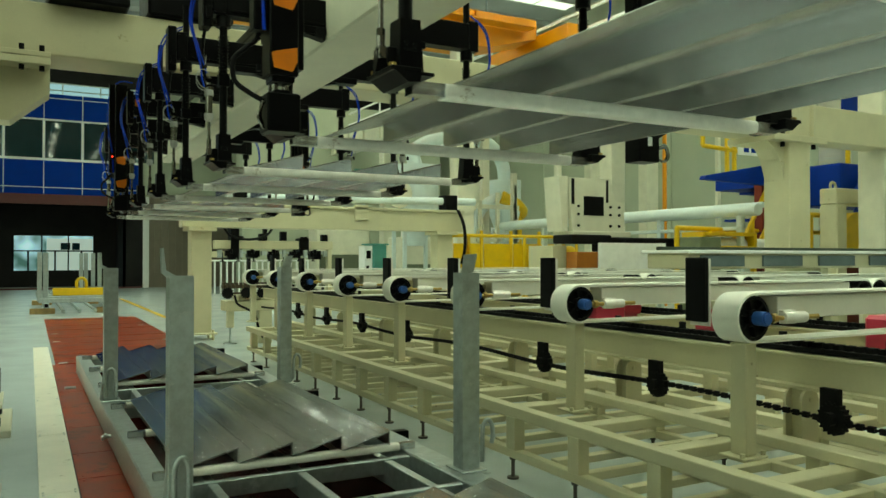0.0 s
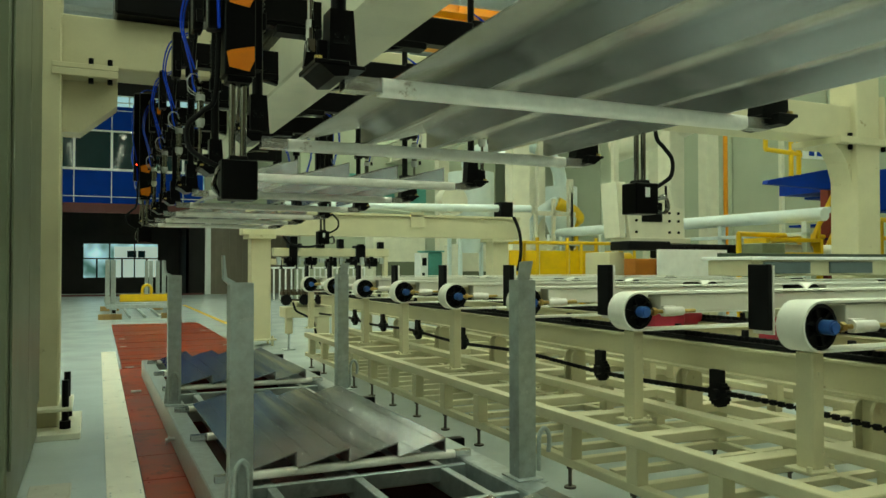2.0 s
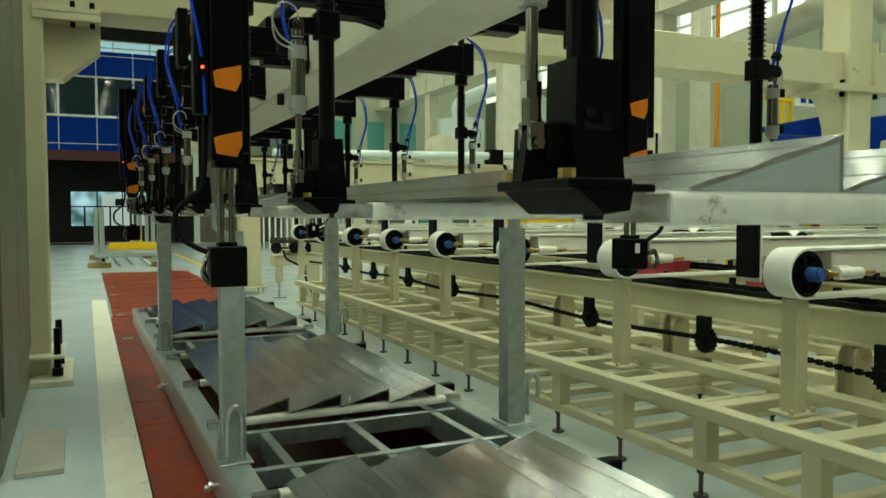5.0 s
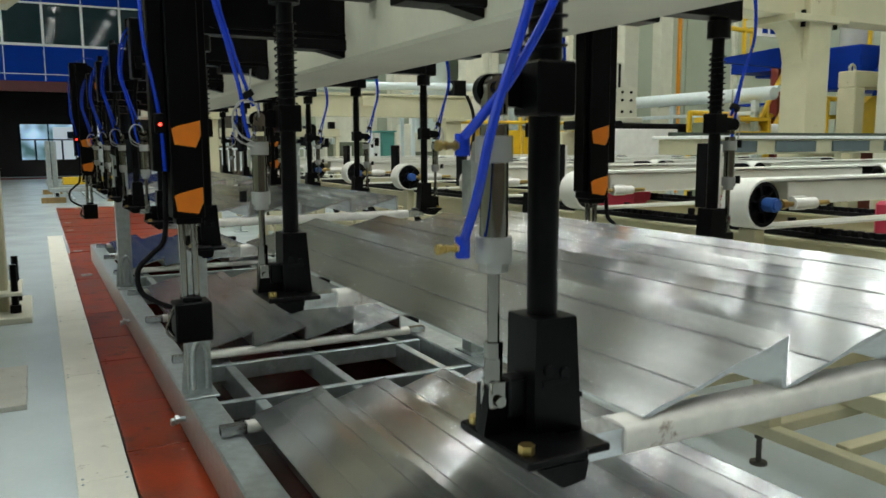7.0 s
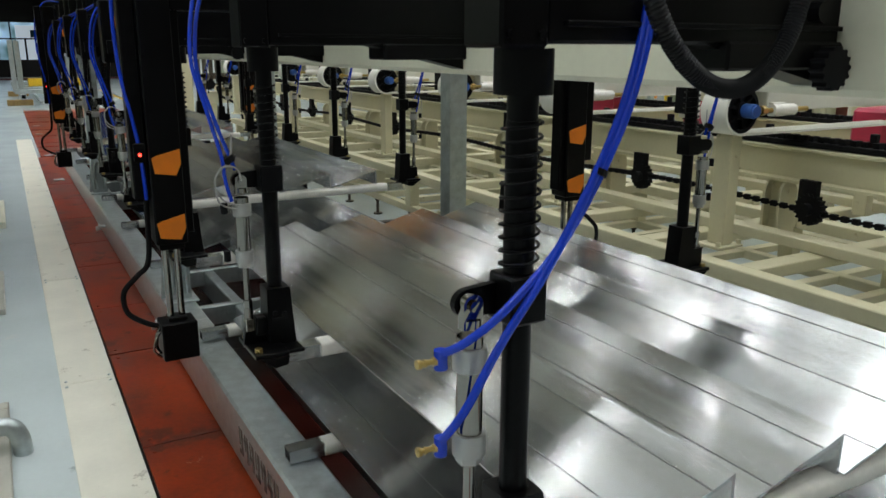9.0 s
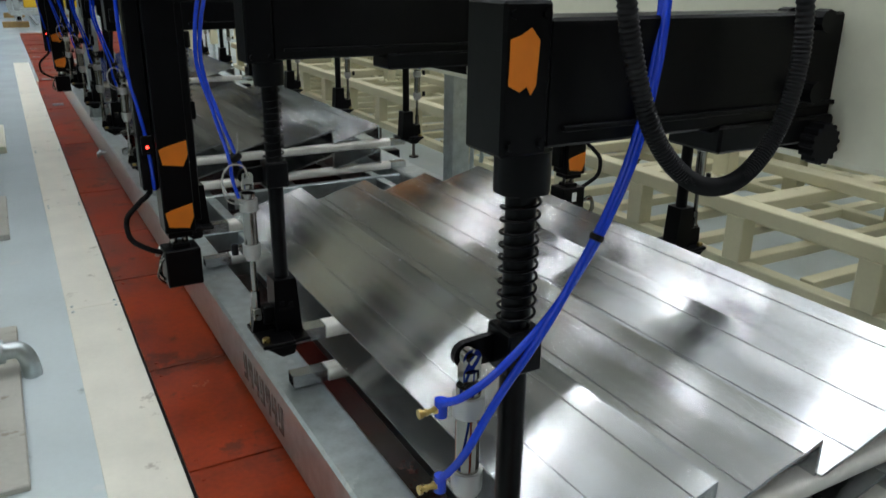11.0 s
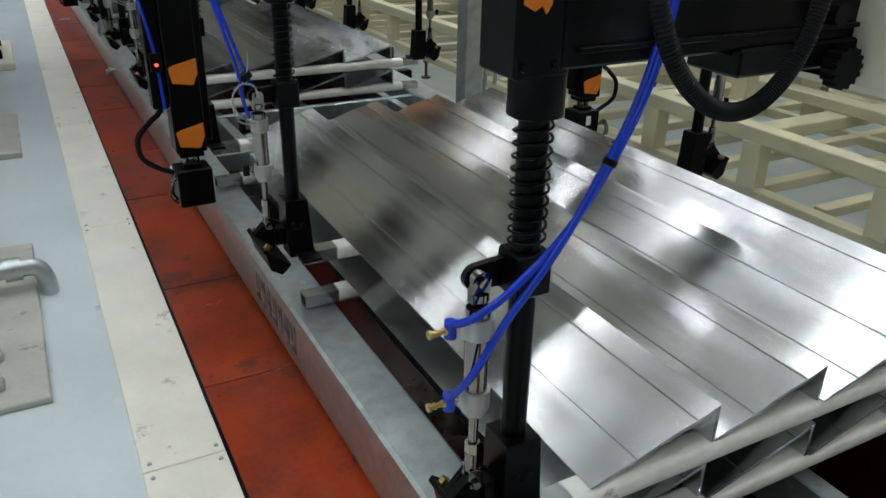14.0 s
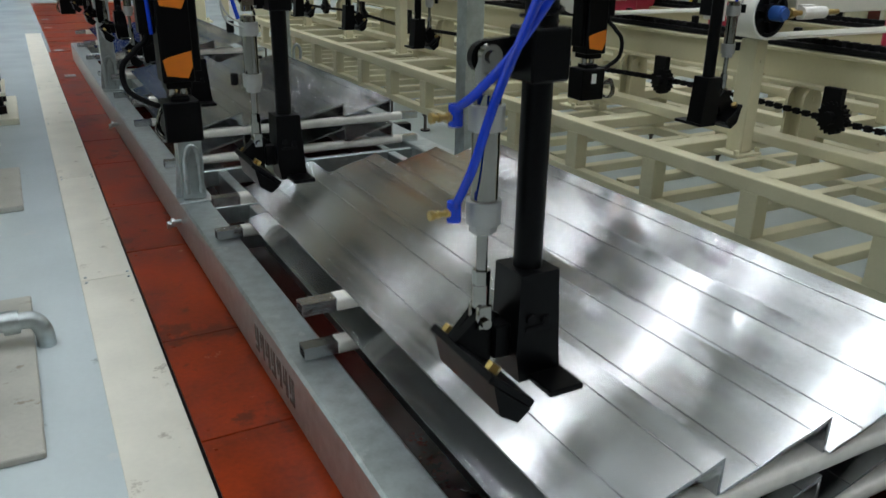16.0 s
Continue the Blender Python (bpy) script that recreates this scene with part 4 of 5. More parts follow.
def under_frame():
    f = thing("conveyor_frame", "cream welded steel floor frame under the conveyors", "frame")
    ztop = 0.433
    ys = [0.9 + 0.59 * k for k in range(16)]
    for x in (2.52, 3.62, 4.75):
        boxes("top_rail", CREAM, [(x, x + 0.08, 0.2, 10.0, ztop - 0.06, ztop)], f, 0.004)
        boxes("bottom_rail", CREAM, [(x + 0.01, x + 0.07, 0.2, 10.0, 0.13, 0.18)], f, 0.004)
    for x in (3.02, 4.12):
        boxes("inner_rail", CREAM, [(x, x + 0.10, 0.2, 10.0, ztop + 0.001, ztop + 0.05)], f, 0.004)
        boxes("inner_rail", CREAM, [(x, x + 0.08, 0.2, 10.0, 0.182, 0.225)], f, 0.004)
    for k in range(15):
        boxes("low_beam", CREAM, [(2.62, 4.74, 1.165 + 0.59 * k, 1.225 + 0.59 * k, 0.137, 0.178)], f, 0.003)
    bm = bmesh.new()
    box(bm, 0, 0.075, -0.045, 0.045, 0.18, ztop - 0.06, 0.004)
    up = mesh_of("upright", bm, CREAM)
    bm = bmesh.new()
    box(bm, 2.60, 4.75, -0.05, 0.05, ztop - 0.055, ztop - 0.002, 0.004)
    cr = mesh_of("cross_beam", bm, CREAM)
    bm = bmesh.new()
    box(bm, 2.60, 4.75, -0.03, 0.03, 0.135, 0.18, 0.003)
    crl = mesh_of("cross_beam", bm, CREAM)
    bm = bmesh.new()
    cyl(bm, (0.04, 0, 0.012), (0.04, 0, 0.16), 0.011, 10)
    cyl(bm, (0.04, 0, 0.11), (0.04, 0, 0.128), 0.02, 6)
    cyl(bm, (0.04, 0, 0), (0.04, 0, 0.012), 0.035, 12)
    scr = mesh_of("levelling_foot", bm, material("dark_steel_foot", (0.10, 0.09, 0.08), 0.5, 0.5, 0.2, 20))
    for k, y in enumerate(ys):
        for x in (2.52, 3.62, 4.75):
            shared("upright", up, f, pose(x, y, 0))
            shared("levelling_foot", scr, f, pose(x, y + 0.03, 0))
        shared("cross_beam", cr, f, pose(0, y, 0))
        shared("cross_beam", crl, f, pose(0, y, 0))
    c = thing("chain_conveyor", "cream channel beam carrying a black drive chain", "conveyor")
    for x in (3.18, 4.35):
        bm = bmesh.new()
        prism(bm, [(x - 0.03, 0.70), (x + 0.09, 0.70), (x + 0.09, 0.86), (x - 0.03, 0.86), (x - 0.03, 0.848), (x, 0.842), (x, 0.718), (x - 0.03, 0.712)], 0.2, 11.6)
        part("channel_beam", bm, CREAM, c)
        boxes("chain_guide", RUBBER, [(x + 0.005, x + 0.085, 0.2, 11.6, 0.864, 0.89)], c, 0.003)
        bm = bmesh.new()
        for k in range(217):
            y = 0.25 + 0.052 * k
            box(bm, x + 0.02, x + 0.07, y, y + 0.030, 0.89, 0.914)
            z = 0.595 + 0.014 * math.sin(y * 2.6)
            box(bm, x - 0.054, x - 0.034, y, y + 0.030, z - 0.013, z + 0.013)
            box(bm, x - 0.048, x - 0.040, y + 0.028, y + 0.054, z - 0.006, z + 0.006)
        tagged(part("chain", bm, RUBBER, c, "black roller chain"), kind="stuff")
        for k in range(1, 9):
            y = 0.06 + 1.18 * k
            bm = bmesh.new()
            arc = [(x + 0.02 + 0.06 * math.cos(a), 0.64 + 0.058 * math.sin(a)) for a in np.linspace(0, math.pi, 9)]
            for fy in (-0.05, 0.036):
                prism(bm, [(x - 0.04, 0.431), (x + 0.08, 0.431)] + arc, y + fy, y + fy + 0.014)
            box(bm, x + 0.005, x + 0.035, y - 0.036, y + 0.036, 0.431, 0.69)
            cyl(bm, (x + 0.02, y - 0.056, 0.65), (x + 0.02, y - 0.05, 0.65), 0.011, 8)
            part("bracket", bm, CREAM, c)
            bm = bmesh.new()
            wheel(bm, 0, 0, 0, 0.073, 0.02, 18)
            cyl(bm, (0, -0.05, 0), (0, 0.05, 0), 0.03, 12)
            box(bm, -0.03, 0.06, -0.015, 0.015, 0.0, 0.13)
            o = part("sprocket", bm, RUBBER, c, "black toothed sprocket")
            o.matrix_basis = pose(x - 0.045, 1.125 + 1.08 * k, 0.598, 0, 0, 90)
            for dy in (0.1, 0.75):
                boxes("chain_dog", RUBBER, [(x + 0.03, x + 0.06, y + dy, y + dy + 0.03, 0.908, 0.95)], c, 0.003)
    for x, y in ((4.0, 3.6), (4.0, 4.8), (4.1, 2.5), (4.1, 1.4)):
        d = thing("gear_motor", "red gear motor under the belts", "motor", "gear motors", pose(x, y, 0.81))
        bm = bmesh.new()
        box(bm, -0.16, 0.16, -0.10, 0.10, 0.0, 0.19, 0.02)
        cyl(bm, (0.16, 0, 0.1), (0.34, 0, 0.1), 0.075, 20)
        part("housing", bm, MAGENTA, d)
        each("foot", CREAM, [(-0.14, -0.08, -0.04, 0.04, -0.379, 0.0), (0.08, 0.14, -0.04, 0.04, -0.379, 0.0)], d, 0.004)
    # far end drive unit
    e = thing("end_drive", "cream end drive with chain wheels and a black cable", "drive unit", "", pose(2.78, 12.0, 0))
    each("leg", CREAM, [(-0.05, 0.05, -0.05, 0.05, 0.25, 0.62), (0.42, 0.62, -0.1, 0.1, 0.0, 0.70)], e, 0.006)
    boxes("foot", GALV, [(-0.09, 0.09, -0.07, 0.07, 0, 0.015), (-0.014, 0.014, -0.014, 0.014, 0.015, 0.25)], e, 0.002)
    boxes("body", CREAM, [(-0.08, 0.70, -0.12, 0.3, 0.50, 0.66)], e, 0.01)
    boxes("wheel_cover", CREAM, [(0.10, 0.75, -0.1, 0.35, 0.662, 0.74)], e, 0.02)
    rust = material("rusty_chain", (0.07, 0.05, 0.03), 0.5, 0.3, 0.2, 30)
    bm = bmesh.new()
    for k in range(14):
        box(bm, -0.14 + 0.066 * k, -0.09 + 0.066 * k, -0.17, 0.0, 0.85, 0.90)
        box(bm, -0.13 + 0.066 * k, -0.115 + 0.066 * k, -0.17, 0.0, 0.90, 0.935)
    box(bm, -0.12, 0.78, -0.16, -0.11, 0.76, 0.79)
    part("chain_run", bm, rust, e, "brown oily chain")
    for x in (-0.08, 0.2, 0.45):
        bm = bmesh.new()
        wheel(bm, x, -0.18, 0.78, 0.09, 0.015, 14)
        part("chain_wheel", bm, RUBBER, e)
    bm = bmesh.new()
    tube(bm, smooth_path([(0.02, -0.2, 0.75), (0.06, -0.22, 0.62), (0.2, -0.22, 0.54), (0.32, -0.22, 0.46), (0.38, -0.22, 0.25), (0.48, -0.25, 0.02)]), 0.018, 8)
    part("cable", bm, RUBBER, e, "black cable", True)
    # floor pipe along the frame
    bm = bmesh.new()
    cyl(bm, (2.36, 0.2, 0.03), (2.36, 12, 0.03), 0.018, 12)
    cyl(bm, (2.26, 0.2, 0.024), (2.26, 12, 0.024), 0.014, 12)
    tagged(part("floor_pipe", bm, GALV, None, "", True), "thin steel pipes lying along the floor", "pipe")
    for k in range(5):
        b = thing("floor_clamp", "black pipe clamp on a steel plate", "clamp", "floor clamps", pose(2.33, 3.1 + 1.9 * k, 0))
        boxes("plate", GALV, [(-0.12, 0.12, -0.09, 0.09, 0, 0.01)], b, 0.002)
        boxes("jaw", BLACK, [(-0.05, 0.07, -0.04, 0.04, 0.01, 0.09)], b, 0.006)


under_frame()

# ---- gantry portals ----


def portal():
    g = thing("gantry_portal", "cream steel gantry portal spanning the line", "gantry")
    bm = bmesh.new()
    box(bm, -0.30, 8.748, 6.85, 7.35, 2.90, 3.31, 0.012)
    part("cross_girder", bm, CREAM, g)
    boxes("girder_flange", CREAM, [(-0.3, 0.18, 6.75, 7.45, 2.86, 2.90), (-0.3, 0.18, 6.75, 7.45, 2.80, 2.856)], g, 0.004)
    bolts_at("bolt", BLACK, [((x, y, z), (x, y, z + h)) for x in (-0.02, 0.12) for y in (6.82, 7.4) for z, h in ((2.90, 0.06), (2.76, 0.04))], 0.022, g)
    bm = bmesh.new()
    prism(bm, [(-0.23, 2.80), (0.18, 2.80), (0.18, 2.62), (-0.10, 2.38), (-0.23, 2.38)], 6.95, 7.25)
    part("corbel", bm, CREAM, g)
    for x0, x1 in ((-0.62, -0.23), (8.75, 9.17)):
        bm = bmesh.new()
        box(bm, x0, x1, 6.77, 7.17, 0.05, 6.2, 0.012)
        col = part("column", bm, CREAM, g)
        bm = bmesh.new()
        box(bm, x0 - 0.18, x1 + 0.16, 6.48, 7.46, 0.0, 0.05, 0.006)
        box(bm, x0 - 0.10, x1 + 0.10, 6.62, 7.32, 0.19, 0.215, 0.004)
        for sx in (x1 + 0.05,):
            for sy in (6.70, 7.24):
                cyl(bm, (sx, sy, 0.05), (sx, sy, 0.36), 0.02, 10)
        part("base_plate", bm, CREAM_PALE, col)
        for sy in (6.70, 7.24):
            bm = bmesh.new()
            cyl(bm, (x1 + 0.05, sy, 0.05), (x1 + 0.05, sy, 0.42), 0.026, 8)
            cyl(bm, (x1 + 0.05, sy, 0.05), (x1 + 0.05, sy, 0.11), 0.045, 6)
            part("anchor_bolt", bm, BLACK, col)
    bm = bmesh.new()
    prism(bm, [(8.45, 2.82), (8.748, 2.82), (8.748, 2.32), (8.715, 2.44), (8.66, 2.60), (8.57, 2.73)], 6.85, 7.15)
    box(bm, 8.38, 9.42, 6.70, 7.45, 2.82, 2.90, 0.005)
    box(bm, 9.22, 13.0, 6.9, 7.3, 2.90, 3.38, 0.01)
    box(bm, 9.172, 9.218, 6.72, 7.4, 2.902, 3.45, 0.004)
    part("corbel", bm, CREAM, g)
    bolts_at("bolt", BLACK, [((x, 6.82, z), (x, 6.82, z + 0.065)) for x in (8.69, 8.8, 9.05, 9.3) for z in (2.90, 2.757)] + [((9.25, 6.80, z), (9.25, 6.90, z)) for z in (2.98, 3.1, 3.22, 3.34)], 0.032, g)
    h = thing("carriage", "black gripper carriage riding on the portal girder", "carriage")
    boxes("body", BLACK, [(0.15, 0.75, 6.7, 7.5, 3.32, 3.9), (0.9, 1.6, 6.8, 7.4, 3.32, 3.7)], h, 0.02)
    boxes("band", CRANE, [(0.25, 0.6, 6.66, 6.7, 3.5, 3.56)], h, 0.004)


portal()
cab = thing("electric_cabinet", "tall grey-green steel cabinet beside the floor strip", "cabinet", "", pose(0, 0, 0))
boxes("body", GREYG, [(-1.1, -0.36, 4.2, 6.45, 0.05, 3.6)], cab, 0.01)
boxes("door", GREYG, [(-0.358, -0.345, 4.25, 5.32, 0.32, 3.5), (-0.358, -0.345, 5.34, 6.42, 0.32, 3.5)], cab, 0.003)
boxes("plinth", GREYG, [(-1.08, -0.38, 4.22, 6.43, 0.0, 0.05)], cab, 0)


def arch():
    g = thing("transfer_arch", "low cream portal frame across the far end of the line", "portal frame")
    bm = bmesh.new()
    box(bm, 2.2, 7.3, 12.75, 13.05, 1.80, 2.16, 0.01)
    box(bm, 2.2, 7.3, 12.70, 13.10, 2.16, 2.20, 0.004)
    part("crossbeam", bm, CREAM, g)
    for x in (2.34, 6.75):
        bm = bmesh.new()
        box(bm, x, x + 0.32, 12.75, 13.05, 0.1, 1.8, 0.01)
        box(bm, x - 0.06, x + 0.38, 12.65, 13.15, 1.74, 1.80, 0.004)
        col = part("column", bm, CREAM, g)
        bm = bmesh.new()
        for sx in (x - 0.02, x + 0.34):
            for sy in (12.72, 13.08):
                cyl(bm, (sx, sy, 0), (sx, sy, 0.16), 0.02, 8)
        box(bm, x - 0.08, x + 0.4, 12.66, 13.14, 0.09, 0.115, 0.004)
        part("base_plate", bm, CREAM, col)
    bm = bmesh.new()
    cyl(bm, (2.9, 12.85, 2.30), (7.6, 12.85, 2.38), 0.07, 16)
    cyl(bm, (3.2, 13.0, 2.24), (5.4, 13.0, 2.26), 0.05, 16)
    part("pipe", bm, PIPEW, g, "pale pipes", True)
    each("pipe_clamp", BLACK, [(6.9, 7.15, 12.7, 13.0, 2.2, 2.48), (3.0, 3.2, 12.7, 13.0, 2.2, 2.45)], g, 0.01)
    boxes("bracket", CREAM, [(5.1, 5.35, 12.7, 12.76, 1.98, 2.24)], g, 0.006)
    bm = bmesh.new()
    tube(bm, smooth_path([(7.1, 12.6, 2.2), (7.2, 12.55, 1.9), (7.22, 12.55, 1.5), (7.15, 12.55, 1.2)]), 0.03, 8)
    part("cable", bm, RUBBER, g, "", True)
    m = thing("second_gripper", "cream and black second gripper under the far arch", "gripper")
    each("beam", CREAM, [(3.31, 5.02, 15.6, 15.8, 1.49, 1.66), (5.22, 5.76, 15.6, 15.8, 1.49, 1.66), (2.9, 3.6, 15.62, 15.78, 1.32, 1.44)], m, 0.01)
    each("hanger", BLACK, [(3.62, 3.78, 15.55, 15.85, 1.40, 2.1), (4.28, 4.36, 15.6, 15.7, 1.66, 2.1), (5.02, 5.22, 15.55, 15.85, 1.36, 1.72)], m, 0.01)
    for k in range(5):
        x = 3.55 + 0.44 * k
        boxes("clamp", BLACK, [(x, x + 0.16, 15.5, 15.9, 1.28 + 0.03 * (k % 2), 1.40), (x + 0.04, x + 0.1, 15.6, 15.7, 1.40, 1.49)], m, 0.01)
        boxes("sensor", BLACK, [(x + 0.2, x + 0.32, 15.55, 15.7, 1.66, 1.75 + 0.05 * (k % 3))], m, 0.01)
    for k in range(16):
        x = 3.35 + 0.145 * k
        h = random.uniform(0.02, 0.09)
        boxes("valve", BLACK if k % 3 else GALV, [(x, x + random.uniform(0.05, 0.11), 15.5, 15.58, 1.40 - h, 1.43 + 0.5 * h)], m, 0.004)
    for k in range(7):
        bm = bmesh.new()
        x = 3.45 + 0.31 * k
        cyl(bm, (x, 15.56, 1.26), (x, 15.56, 1.42), 0.016, 8)
        cyl(bm, (x, 15.56, 1.24), (x, 15.56, 1.26), 0.04, 10)
        part("suction_cup", bm, RUBBER, m, "", True)
    boxes("lower_bar", GALV, [(3.4, 5.6, 15.66, 15.74, 1.40, 1.44)], m, 0.006)
    each("leg", CREAM, [(5.66, 5.74, 15.62, 15.78, 0, 1.49)], m, 0.006)
    bm = bmesh.new()
    tube(bm, smooth_path([(3.45, 15.5, 1.95), (3.6, 15.5, 1.75), (3.95, 15.5, 1.68), (4.3, 15.5, 1.76), (4.45, 15.5, 1.95)]), 0.025, 8)
    part("cable", bm, RUBBER, m, "", True)


arch()


def far_pallet():
    p = thing("empty_pallet", "empty galvanised pallet with upright posts and a yellow lifting beam", "pallet", "", pose(0.42, 20.2, 0))
    for x in (0.06, 1.42):
        boxes("side_beam", GALV, [(x - 0.06, x + 0.06, 0, 5.0, 0.15, 0.27)], p, 0.01)
    for y in (0.1, 1.2, 2.4, 3.6, 4.8):
        boxes("cross_bar", GALV, [(-0.1, 1.55, y - 0.05, y + 0.05, 0.271, 0.37)], p, 0.01)
        for x in (0.4, 0.74, 1.08):
            boxes("floor_slat", GALV, [(x - 0.03, x + 0.03, y - 0.4, y + 0.6, 0.06, 0.12)], p, 0.004)
    # Black plates on the solid beam ends stand for the shade inside open tubes.
    for y in (-0.008, 4.992):
        each("tube_opening", BLACK, [(0.02, 0.10, y, y + 0.01, 0.17, 0.25), (1.38, 1.46, y, y + 0.01, 0.17, 0.25)], p, 0)
    each("block", WOOD, [(-0.28, 0.25, 0.3, 0.42, 0, 0.13), (1.15, 1.5, 0.3, 0.42, 0, 0.13), (-0.2, 0.3, 4.3, 4.42, 0, 0.13), (1.15, 1.5, 4.3, 4.42, 0, 0.13)], p, 0.01)
    boxes("pallet_foot", GALV, [(-0.02, 0.14, 0.42, 0.56, 0, 0.15), (1.34, 1.5, 0.44, 0.58, 0, 0.15), (-0.02, 0.14, 4.5, 4.64, 0, 0.15), (1.34, 1.5, 4.5, 4.64, 0, 0.15)], p, 0.004)
    for x, y in ((-0.08, 0.3), (0.06, 1.2), (0.1, 2.0), (1.0, 3.6), (1.14, 3.9), (1.28, 3.3), (1.42, 3.0)):
        boxes("post", GALV, [(x - 0.05, x + 0.05, y - 0.05, y + 0.05, 0.3, 1.45)], p, 0.006)
    bm = bmesh.new()
    box(bm, 0.2, 1.42, 0.35, 0.5, 0.42, 0.60, 0.01)
    tube(bm, smooth_path([(0.72, 0.42, 0.58), (0.72, 0.42, 0.74), (0.78, 0.42, 0.82), (0.86, 0.42, 0.82), (0.92, 0.42, 0.74), (0.92, 0.42, 0.58)]), 0.035, 8)
    part("lifting_beam", bm, YELLOW, p, "yellow lifting beam with an eye")


far_pallet()


def fence(name, label, mat_, pts, h, step, r=0.025, mid=True, z0=0.0):
    f = thing(name, label, "fence")
    for a, b in zip(pts, pts[1:]):
        a, b = Vector((*a, 0)), Vector((*b, 0))
        n = max(1, round((b - a).length / step))
        for z in ([h, h * 0.55] if mid else [h]):
            bm = bmesh.new()
            cyl(bm, a + Vector((0, 0, z0 + z)), b + Vector((0, 0, z0 + z)), r, 10)
            part("rail", bm, mat_, f, "", True)
        for k in range(n + 1):
            c = a.lerp(b, k / n)
            bm = bmesh.new()
            cyl(bm, c + Vector((0, 0, z0)), c + Vector((0, 0, z0 + h)), r, 10)
            part("post", bm, mat_, f, "", True)


fence("yellow_guard_rail", "yellow tubular guard rail beside the machine", YELLOW, [(7.3, 13.7), (7.85, 13.5), (10.55, 13.5)], 1.76, 1.35, 0.035)
fence("yellow_guard_rail", "yellow tubular guard rail beside the machine", YELLOW, [(9.0, 9.0), (12.5, 9.6), (13.5, 9.2)], 1.78, 1.0, 0.04)
sc = thing("safety_screen", "yellow mesh safety screen behind the belts", "screen")
for k in range(4):
    boxes("panel", YELLOW, [(7.95 + 0.75 * k, 8.62 + 0.75 * k, 14.3, 14.32, 0.35, 1.62)], sc, 0.004)
    boxes("post", YELLOW, [(7.86 + 0.75 * k, 7.92 + 0.75 * k, 14.28, 14.34, 0, 1.9)], sc, 0.004)
fence("white_picket_rail", "low white picket fence at the far end", WHITEF, [(6.0, 29.3), (10.0, 29.3)], 1.22, 0.22, 0.035, False)
fence("yellow_guard_rail", "yellow tubular guard rail beside the machine", YELLOW, [(10.2, 8.2), (12.0, 8.2)], 2.0, 0.8, 0.04)


def machines():
    m = thing("press_machine", "cream machine head with a square window plate", "machine", "", pose(-0.02, 0, 0))
    bm = bmesh.new()
    prism(bm, [(8.46, 1.78), (9.64, 1.78), (9.61, 2.30), (9.42, 2.34), (9.29, 2.72), (8.40, 2.72), (8.40, 2.3)], 10.9, 11.0)
    part("face_plate", bm, CREAM_PALE, m)
    bm = bmesh.new()
    prism(bm, [(8.20, 2.74), (8.39, 2.74), (8.39, 1.78), (8.28, 1.78)], 10.95, 11.4)
    part("side_plate", bm, CREAM_PALE, m)
    boxes("base", CREAM_PALE, [(8.4, 9.7, 10.8, 11.4, 1.68, 1.78)], m, 0.01)
    boxes("window", BLACK, [(8.70, 9.14, 10.885, 10.899, 2.06, 2.40)], m, 0.0)
    each("slide_rail", RUBBER, [(8.43, 8.49, 10.885, 10.899, 2.25, 2.70), (9.20, 9.25, 10.885, 10.899, 2.30, 2.70)], m, 0.003)
    bolts_at("bolt", BLACK, [((x, 10.9, z), (x, 10.88, z)) for x in (8.58, 9.3, 9.5) for z in (1.88, 2.08, 2.22)], 0.025, m, 8)
    each("drag_chain", RUBBER, [(7.95, 8.83, 10.3, 10.8, 1.55, 1.70), (8.78, 10.73, 10.3, 10.8, 1.42, 1.66)], m, 0.02)
    for k in range(12):
        boxes("chain_link", BLACK, [(8.84 + 0.155 * k, 8.94 + 0.155 * k, 10.28, 10.298, 1.46, 1.62)], m, 0.004)
    boxes("stand", CREAM, [(7.8, 8.1, 10.6, 11.3, 0, 1.52)], m, 0.01)
    boxes("stand", CREAM, [(9.4, 9.7, 10.6, 11.3, 0, 1.52)], m, 0.01)
    s = thing("white_sheet", "white sheet panel leaning by the machine", "panel")
    boxes("panel", WHITEF, [(8.30, 9.76, 10.02, 10.06, 1.0, 1.56)], s, 0.004)
    boxes("foot", CREAM, [(8.5, 8.6, 10.0, 10.1, 0, 1.0), (9.4, 9.5, 10.0, 10.1, 0, 1.0)], s, 0.004)
    b = thing("orange_box", "orange-brown box on a stand", "box")
    boxes("box", material("orange_box_paint", (0.33, 0.11, 0.01), 0.5), [(7.91, 8.42, 10.1, 10.4, 1.1, 1.41)], b, 0.01)
    boxes("stand", CREAM, [(8.0, 8.15, 10.15, 10.3, 0, 1.1)], b, 0.004)
    y = thing("yellow_tank", "yellow horizontal tank behind the guard rail", "tank")
    bm = bmesh.new()
    cyl(bm, (9.7, 13.9, 1.36), (10.7, 13.9, 1.36), 0.22, 24)
    part("drum", bm, YELLOW, y, "", True)
    each("saddle", YELLOW, [(9.8, 9.9, 13.75, 14.05, 0, 1.2), (10.5, 10.6, 13.75, 14.05, 0, 1.2)], y, 0.01)
    t = thing("long_pale_table", "long pale blue-green roller table on legs", "table")
    bm = bmesh.new()
    cyl(bm, (10.25, 8.5, 2.08), (10.25, 16.0, 2.08), 0.10, 20)
    cyl(bm, (10.42, 8.55, 2.16), (10.42, 16.0, 2.16), 0.05, 16)
    part("top", bm, PIPEW, t, "", True)
    boxes("under_rail", PIPEW, [(10.2, 10.3, 8.8, 15.9, 1.76, 1.82)], t, 0.008)
